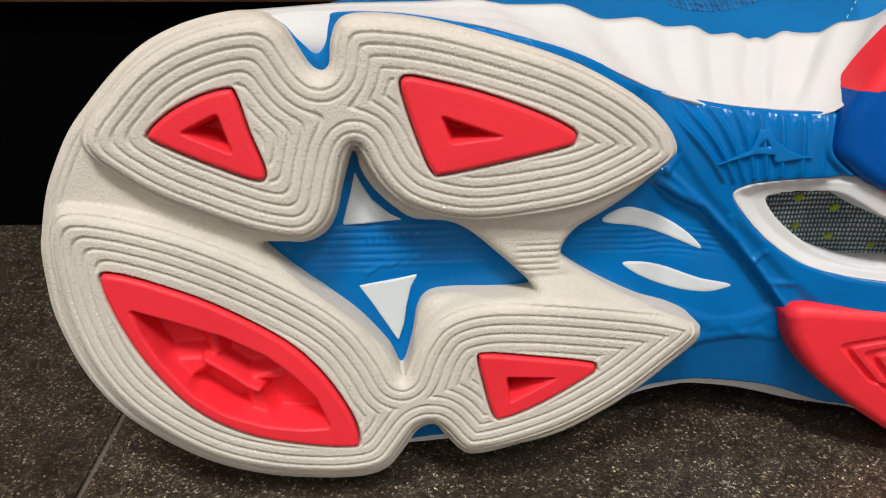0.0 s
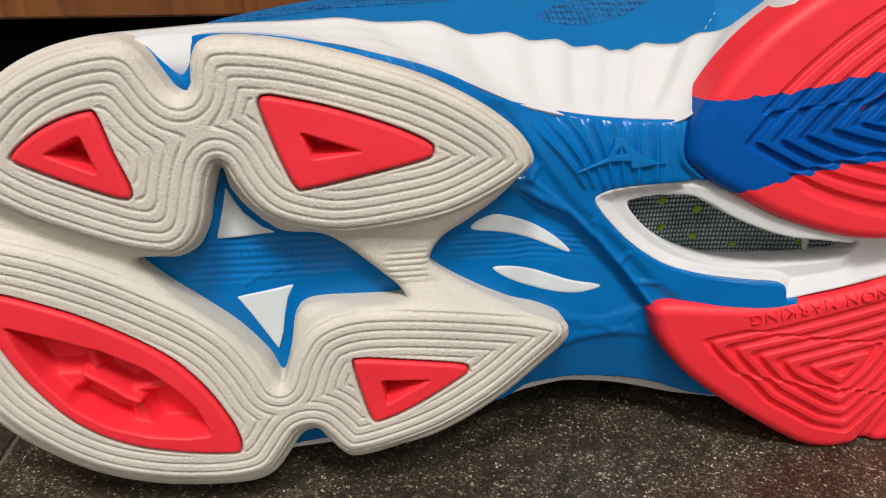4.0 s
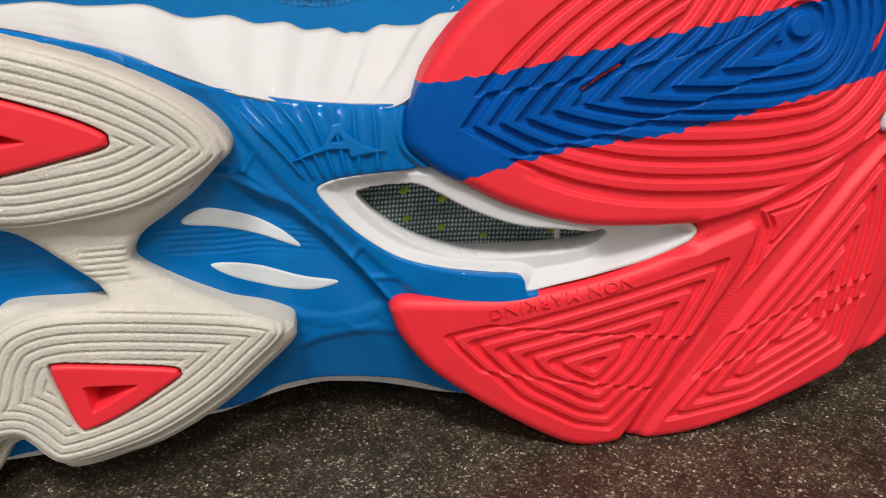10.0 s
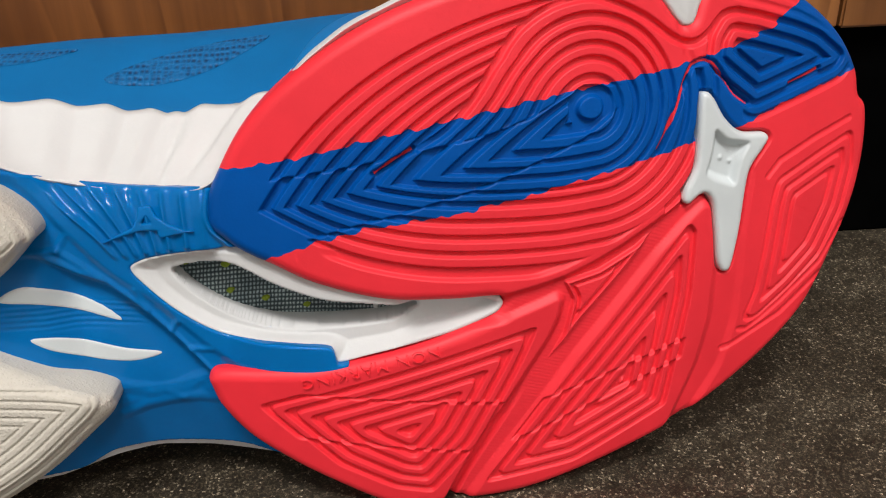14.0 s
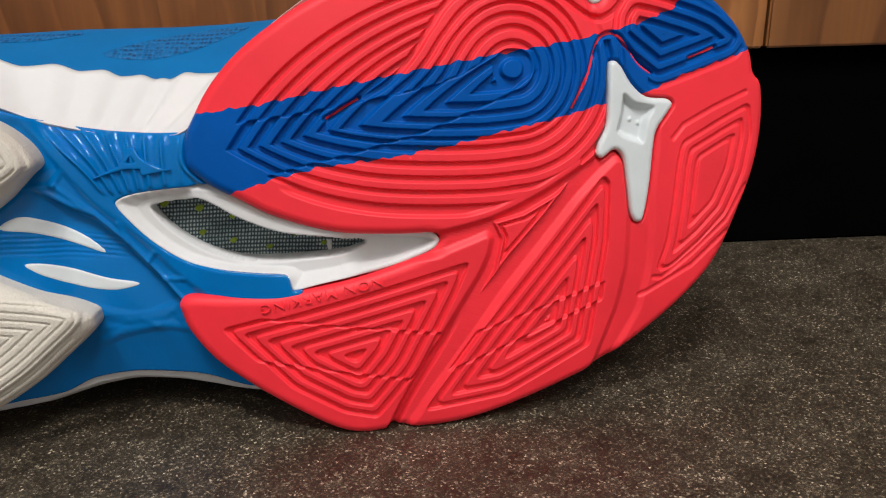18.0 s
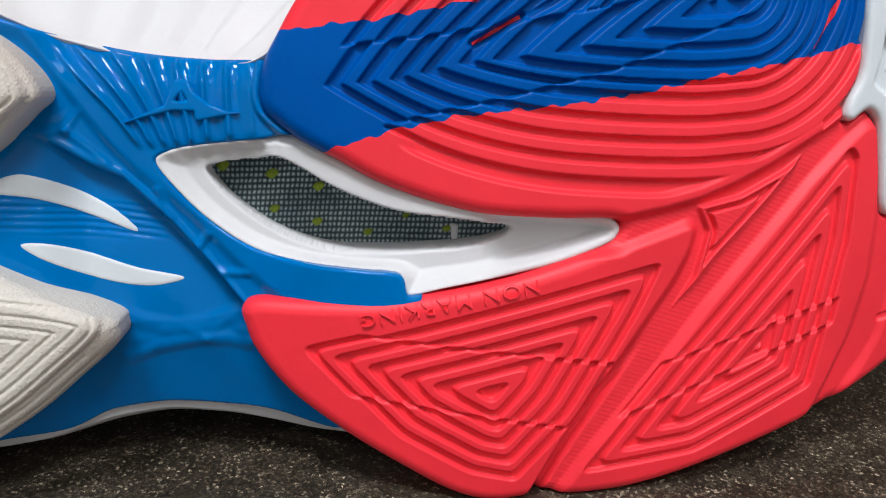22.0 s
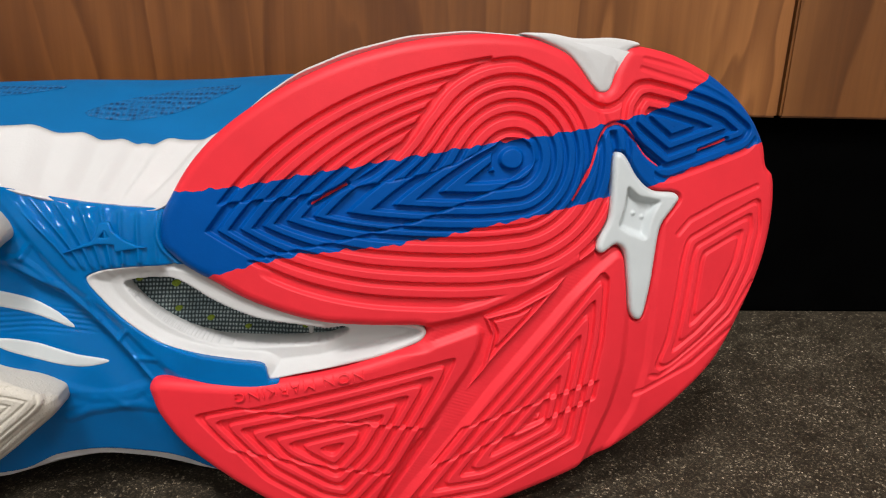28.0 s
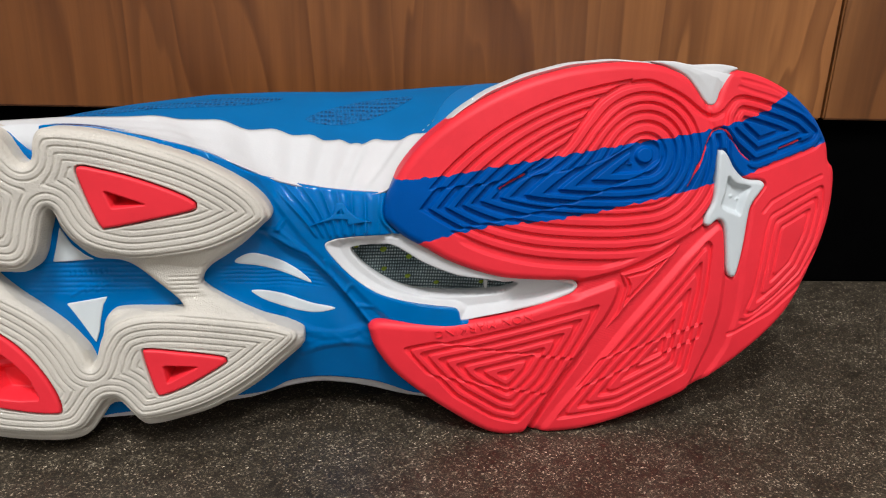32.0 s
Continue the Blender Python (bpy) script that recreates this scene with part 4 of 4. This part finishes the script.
def heel_height(U, V, D):
    w = heel_crown(U, V) - rolled(D, 2.6)
    ground = np.ones(U.shape, bool)
    lines = np.zeros(U.shape)
    for tri, pitch, first in TRI:
        d = inside_distance(U, V, tri)[0]
        swap = np.zeros(U.shape)
        if tri is TRI[0][0]:
            swap = ease(-21.3 - 0.15 * (U - 44) - V, -0.45, 0.45) * ease(V + 31.3 + 0.195 * (U - 35), -0.45, 0.45)
        if tri is TRI[1][0]:
            swap = ease(-26.6 + 0.28 * (U - 98) - V, -0.45, 0.45) * ease(V + 38 - 0.36 * (U - 85.5), -0.45, 0.45)
        d = soften(d, 3)
        plain, shifted = (ribs(d + s * pitch - (first - 0.5) * pitch, pitch, 0.47, 1.25, 0.13) for s in (0, 0.5))
        lines = np.where(d > 0.4, (plain * (1 - swap) + shifted * swap) * ease(d, 0.4, 1.2), lines)
        ground &= d < -0.8
    d = soften(inside_distance(U, V, PAD_END)[0], 3)
    lines = np.where(d > -1.2, ribs(d + 1.40, 2.8, 0.40, 0.75, 0.14) * ease(d, -1.2, -0.5) * (1 - ease(d, 6.4, 7.0)), lines)
    for path in PAD_LINES:
        lines = np.minimum(lines, -0.42 * (1 - ease(line_distance(U, V, path), 0.25, 0.95)))
    ground &= (d < -0.8) & (U < 143)
    edge = V - np.interp(U, *LOBE_EDGE)
    lobe = ground & (edge > 0) & (U < 136)
    tip, rings = tip_place(U, V)
    near = np.interp(tip, [25.9, 35.5, 40.3, 45.7, 50.5, 56.8, 62.3, 73, 83, 94.6, 106], range(-2, 9)) + 0.32
    far = np.where((V > AXIS(U)) & ~rings, (tip - 35.5) / 5.0 + 0.82, near + 0.5)
    zone = ease(LINE_A(U) - V, -0.35, 0.35) * ease(V - LINE_B(U), -0.35, 0.35) * (1 - ease(U, 108, 112))
    flow = ribs(near, 1.0, 0.47, 1.35, 0.13) * zone + ribs(far, 1.0, 0.42, 1.1, 0.13) * (1 - zone)
    ditch = smooth_line([(68.1, 32.5), (74.2, 35.9), (80.2, 41.9), (85.4, 49.3), (89.8, 54.4), (96.6, 58.4), (104.2, 59.9), (109, 58.9), (116.9, 55.4), (123.5, 50.7), (128.1, 49.3), (131.9, 50.9), (135.7, 54.6), (139.5, 55.2)], 3)
    far_off = (V > 44) & (U > 100) & (np.hypot(U - EYE_AT[0], V - EYE_AT[1]) > 21)
    flow = np.where(far_off, 0.0, flow)
    keep = np.maximum(ease(tip, 32.6, 33.4), ease(U, 46, 50) * (V < AXIS(U)))
    flow = flow * ease(D, 3.4, 4.6) * keep * ease(np.hypot(U - EYE_AT[0], V - EYE_AT[1]), 1.5, 2.2)
    flow = flow * np.where(U > 122, 1.0, ease(edge, 2.6, 4.0))
    lines = np.where(lobe, flow, lines)
    away = line_distance(U, V, CREST)
    over = V > np.interp(U, *zip(*CREST))
    eye = np.hypot(U - EYE_AT[0], V - EYE_AT[1])
    heel_end = ((U > 124) & over & (eye > 20)) | ((U > 141) & ~over & (away < 5.5))
    d = inside_distance(U, V, HEEL_END)[0]
    loops = ribs(d + 1.6, 3.2, 0.46, 1.2, 0.13) * ease(d, -1.3, -0.6)
    under = ~over & (U > 141)
    loops = np.where(under, np.minimum(loops, ribs(d + 1.6, 3.2, 0.42, 0.6, 0.18) * ease(d, -5.0, -4.2)), loops)
    for path in END_LINES:
        loops = np.minimum(loops, -0.3 * (1 - ease(line_distance(U, V, path), 0.2, 0.9)))
    lines = np.where(heel_end | (d > 0), loops * ease(D, 1.6, 2.8), lines)
    lines = np.minimum(lines, -1.15 * (1 - ease(line_distance(U, V, ditch), 0.45, 1.15)))
    cover = ease(edge, -0.4, 1.8)
    for pad in HEEL_PADS:
        cover = np.maximum(cover, ease(inside_distance(U, V, pad)[0], -0.3, 2.0))
    w = w + lines - 1.5 * (1 - cover) * (1 - 0.45 * ease(U, 126, 138)) + 0.028 * np.sin((V + 0.35 * U) * 7.2) * (1 - ease(cover, 0.1, 0.5)) * (1 - ease(U, 120, 130))
    w = w - 1.6 * (1 - ease(line_distance(U, V, SEAM), 0.4, 1.7)) * (1 - ease(V, -34, -22))
    w = w - 0.5 * (1 - ease(line_distance(U, V, LIP), 0.2, 1.5))
    for vein in VEINS:
        w = w - 1.1 * (1 - ease(line_distance(U, V, vein), 0.25, 1.0))
    d = inside_distance(U, V, ARROW)[0]
    w = w + 1.2 * ease(d, 0.0, 0.5) - 1.1 * ease(d, 0.9, 1.2) * (1 - ease(d, 1.7, 2.0))
    s = inside_distance(U, V, STAR)[0]
    w = w - 1.6 * ease(s, -0.9, 0.2) - 2.5 * ease(s, 0.6, 1.4)
    return w


band_top = profile([(20, 30), (25.5, 30.1), (44.1, 32.1), (61.4, 35.3), (78.8, 38.1), (96.5, 40.9), (114.6, 43.3), (125.5, 45), (140.1, 48.3), (148.3, 51.2), (153.6, 55.2), (158, 58), (175, 60)])
band_low = profile([(20, 4), (33.9, 10.8), (44.3, 14.1), (56.5, 16.6), (72.5, 18), (86.8, 19.9), (103.1, 23.2), (115.9, 25.4), (126.9, 28), (136, 29.5), (142.7, 31.2), (151, 34.5), (160.4, 37), (175, 41)])


def wavy(line):
    def at(u):
        v = line(u)
        return v + 0.22 * np.sin(u * 1.25 + 0.7) * ease(u, 30, 36) + 0.12 * np.sin(u * 2.3) + 0.12 * np.sin(u * 0.71)

    return at


band_high, band_deep = wavy(band_top), wavy(band_low)


def in_band(U, V):
    return (V < band_high(U)) & (V > band_deep(U))


heel_red, heel_blue = relief("heel_outsole", HEEL, heel_height, RED, shoe, 0.22, -13.0, split=(in_band, NAVY, "heel_stripe"), snap=(band_high, band_deep))
tagged(heel_red, "red rubber heel outsole with chevron grooves")
tagged(heel_blue, "dark blue diagonal stripe of the heel tread")


NOTCH = curve([(107, 66.2), (112, 64.6), (118.0, 61.9), (122.0, 57.8), (124.6, 54.4), (126.6, 52.8), (129.0, 53.6), (131.0, 58.4), (133.6, 62.4), (137, 64.4), (130, 65.6), (121, 65.3), (114, 66.3)])
tagged(relief("heel_tab", NOTCH, lambda U, V, D: heel_crown(U, V) - 0.5 + 0.4 * ease(D, 0.5, 3.5) - rolled(D, 1.0), FOAM, midsole, 0.3, -12.0), "white foam tab showing in the heel notch")


def red_vein(p):
    d = np.gradient(p, axis=0)
    n = np.stack([-d[:, 1], d[:, 0]], 1) / np.linalg.norm(d, axis=1)[:, None]
    outline = np.concatenate([p + 0.30 * n, (p - 0.30 * n)[::-1]])
    return tagged(relief("red_vein", outline, lambda U, V, D: heel_height(U, V, np.full(U.shape, 9.0)) + 0.06, RED, heel_blue, 0.22, -3.0), "thin red line of bare rubber in the stripe")


for vein in VEINS:
    red_vein(vein)


def star_height(U, V, D):
    d = inside_distance(U, V, STAR_PIT)[0]
    w = heel_crown(U, V) + 0.5 - rolled(D, 1.4)
    for a, b in ((136.2, 24), (138.6, 23)):
        w = w + 0.5 * (1 - ease(np.hypot(U - a, V - b), 0.2, 0.7))
    return w - 2.2 * ease(d, -0.4, 1.4)


tagged(relief("star_insert", STAR, star_height, CLEAR_WHITE, shoe, 0.33, -3.0), "white four-pointed insert with a square recess")


# ---- window with knit behind ----
WINDOW_MID = profile([(5, 10), (16, 7.0), (24, 4.2), (32, 0.4), (40, -2.8), (48, -4.6), (58, -5.0), (70, -4.9), (84, -3.8)])


def knit_level(U):
    return -15.2 + 10.0 * ease(U, 26, 80)


def rim_height(U, V, D):
    """A bright outer facet, a crease, and a steeper wall down to the knit; a rounded lip along the heel's side."""
    d = np.maximum(-inside_distance(U, V, WINDOW)[0], 0)
    above = ease(V - WINDOW_MID(U), -0.8, 0.8) * ease(U, 21, 27)
    top = -7.2 + 10.0 * ease(U, 2, 62)
    share = d / (d + D + 0.01)
    facet = np.interp(share, [0, 0.08, 0.30, 0.38, 1], [0, 0.06, 0.55, 0.64, 1.0])
    lip = np.sqrt(np.clip(1 - (1 - np.clip(share * 1.7, 0, 1)) ** 2.2, 0, 1)) - 0.10 * ease(share, 0.5, 1.0)
    low = knit_level(U)
    w = low + (top - 0.3 - low) * facet * (1 - above) + (top - 0.2 - low) * lip * above
    tail = ease(U, 60, 67)
    inner = ease(inside_distance(U, V, RIM)[0], 0.9, 2.8)
    w = w * (1 - tail) + (top - 0.2 - (3.4 + 2.4 * (1 - ease(U, 66, 80))) * inner) * tail
    fold = 0.16 * np.sin(U * 1.9 + V) * (1 - ease(U, 24, 28)) * ease(V, 8.5, 10.5)
    return w + fold - rolled(D, 0.5)


tagged(relief("window_rim", RIM, rim_height, FOAM, shoe, 0.3, -15.0, holes=[WINDOW]), "white foam rim of the arch window")


def knit_height(U, V, D):
    return knit_level(U) - 0.35 + 0.12 * np.sin(V * 2 * np.pi / 1.15)


knit = relief("window_knit", curve([(10, 9), (14, 11.5), (22, 11.8), (27.5, 10.4), (33, 6.4), (43, 1.5), (55, -1), (66, -2.4), (74, -3.5), (70, -6.6), (60, -8.2), (50, -9), (37, -9), (27, -6), (17.5, -0.5), (11.5, 5)]), knit_height, KNIT, shoe, 0.2)
tagged(knit, "grey-green knit cloth behind the window")
for a, b, r in ((15.8, 7.6, 1.2), (24.5, 6.0, 1.2), (32.9, 3.5, 1.1), (24.7, -0.5, 1.0), (32.4, -3.1, 1.0), (41.7, -5.1, 0.9), (48.7, -1.9, 0.7), (56.0, -4.3, 0.8)):
    edge = curve([(a - r, b - 0.1), (a - 0.4 * r, b + 0.6 * r), (a + 0.5 * r, b + 0.72 * r), (a + r, b + 0.25), (a + 0.4 * r, b - 0.6 * r), (a - 0.3 * r, b - 0.8 * r)])
    dot = relief("thread_dot", edge, lambda U, V, D: knit_level(U) + 0.2 - rolled(D, 0.5) + 0.08 * np.sin(U * 9 + V * 4), LIME, knit, 0.16)
    tagged(dot, "lime embroidered dot")
tagged(relief("thread_tab", rounded([(56.6, -3.2), (58.1, -3.4), (57.9, -6.4), (56.8, -6.2)], 0.4), lambda U, V, D: knit_level(U) + 0.35 - rolled(D, 0.5), FOAM, knit, 0.16), "small white thread tab")

# ---- stitches at the heel-side seam of the upper ----
for row in (0.0,):
    for k in range(10):
        u, t = 37.0 + row + 1.9 * k, 0.04 + 0.045 * k
        (v, w), (v2, w2) = on_upper(u, t), on_upper(u + 0.9, t + 0.022)
        p, q = np.array((u, v + 0.1, w)), np.array((u + 0.9, v2 + 0.1, w2))
        side, rise = np.array((0.10, 0, 0)), np.array((0, 0.08, 0))
        ring = [p - side, p + side, q + side, q - side]
        verts = [c * 0.001 for c in ring] + [(0.8 * c + 0.2 * (p + q) / 2 + rise) * 0.001 for c in ring]
        stitch = mesh_object("stitch", verts, [(3, 2, 1, 0), (4, 5, 6, 7), (0, 1, 5, 4), (1, 2, 6, 5), (2, 3, 7, 6), (3, 0, 4, 7)], FOAM, upper)
        if not row and not k:
            tagged(stitch, "white sewing stitch")

# ---- moulded lettering ----
words = bpy.data.curves.new("lettering", "FONT")
words.body, words.size, words.extrude, words.align_x, words.space_character = "NON MARKING", 3.35, 0.1, "CENTER", 1.08
words.offset = -0.045
text = new("lettering", words)
bpy.context.view_layer.update()
letters = bpy.data.meshes.new_from_object(text.evaluated_get(bpy.context.evaluated_depsgraph_get()))
bpy.data.objects.remove(text)
turn = Matrix.Translation((54.4, -14.0, 0)) @ Matrix.Rotation(math.radians(180 + 10.5), 4, "Z") @ Matrix.Diagonal((1.25, 1, 1, 1))
places = np.array([turn @ vert.co for vert in letters.vertices])
base = heel_crown(places[:, 0], places[:, 1]) - rolled(inside_distance(places[:, 0], places[:, 1], HEEL)[0], 2.6)
for vert, p, w in zip(letters.vertices, places, base):
    vert.co = Vector((p[0], p[1], float(w) + (0.5 if vert.co.z > 0 else -0.4))) * 0.001
letters.materials.append(RED)
lettering = new("lettering", letters)
lettering.parent = shoe
tagged(lettering, "moulded red lettering on the heel rubber")

# ---- ceiling lamps ----
for x, y in LAMPS:
    lamp = new("ceiling_lamp")
    lamp.location = (x, y, 2.6)
    tagged(lamp, "square white ceiling panel lamp", "lamp", group="ceiling lamps")
    h = 0.3
    for a, b in (((-h, -h), (h, -h + 0.02)), ((-h, h - 0.02), (h, h)), ((-h, -h + 0.02), (-h + 0.02, h - 0.02)), ((h - 0.02, -h + 0.02), (h, h - 0.02))):
        box("frame", (*a, -0.05), (*b, 0.0), FRAME, lamp)

# ---- floor tiles ----
for i in range(-3, 4):
    for j in range(-5, 1):
        x0, y0 = -0.134 + 0.6 * i, 0.128 - 0.47 + 0.6 * j
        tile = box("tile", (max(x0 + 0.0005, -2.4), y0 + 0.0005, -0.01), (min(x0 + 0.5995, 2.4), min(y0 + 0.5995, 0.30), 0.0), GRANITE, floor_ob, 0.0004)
        # every tile left of the joint at x = -0.134 is toned darker
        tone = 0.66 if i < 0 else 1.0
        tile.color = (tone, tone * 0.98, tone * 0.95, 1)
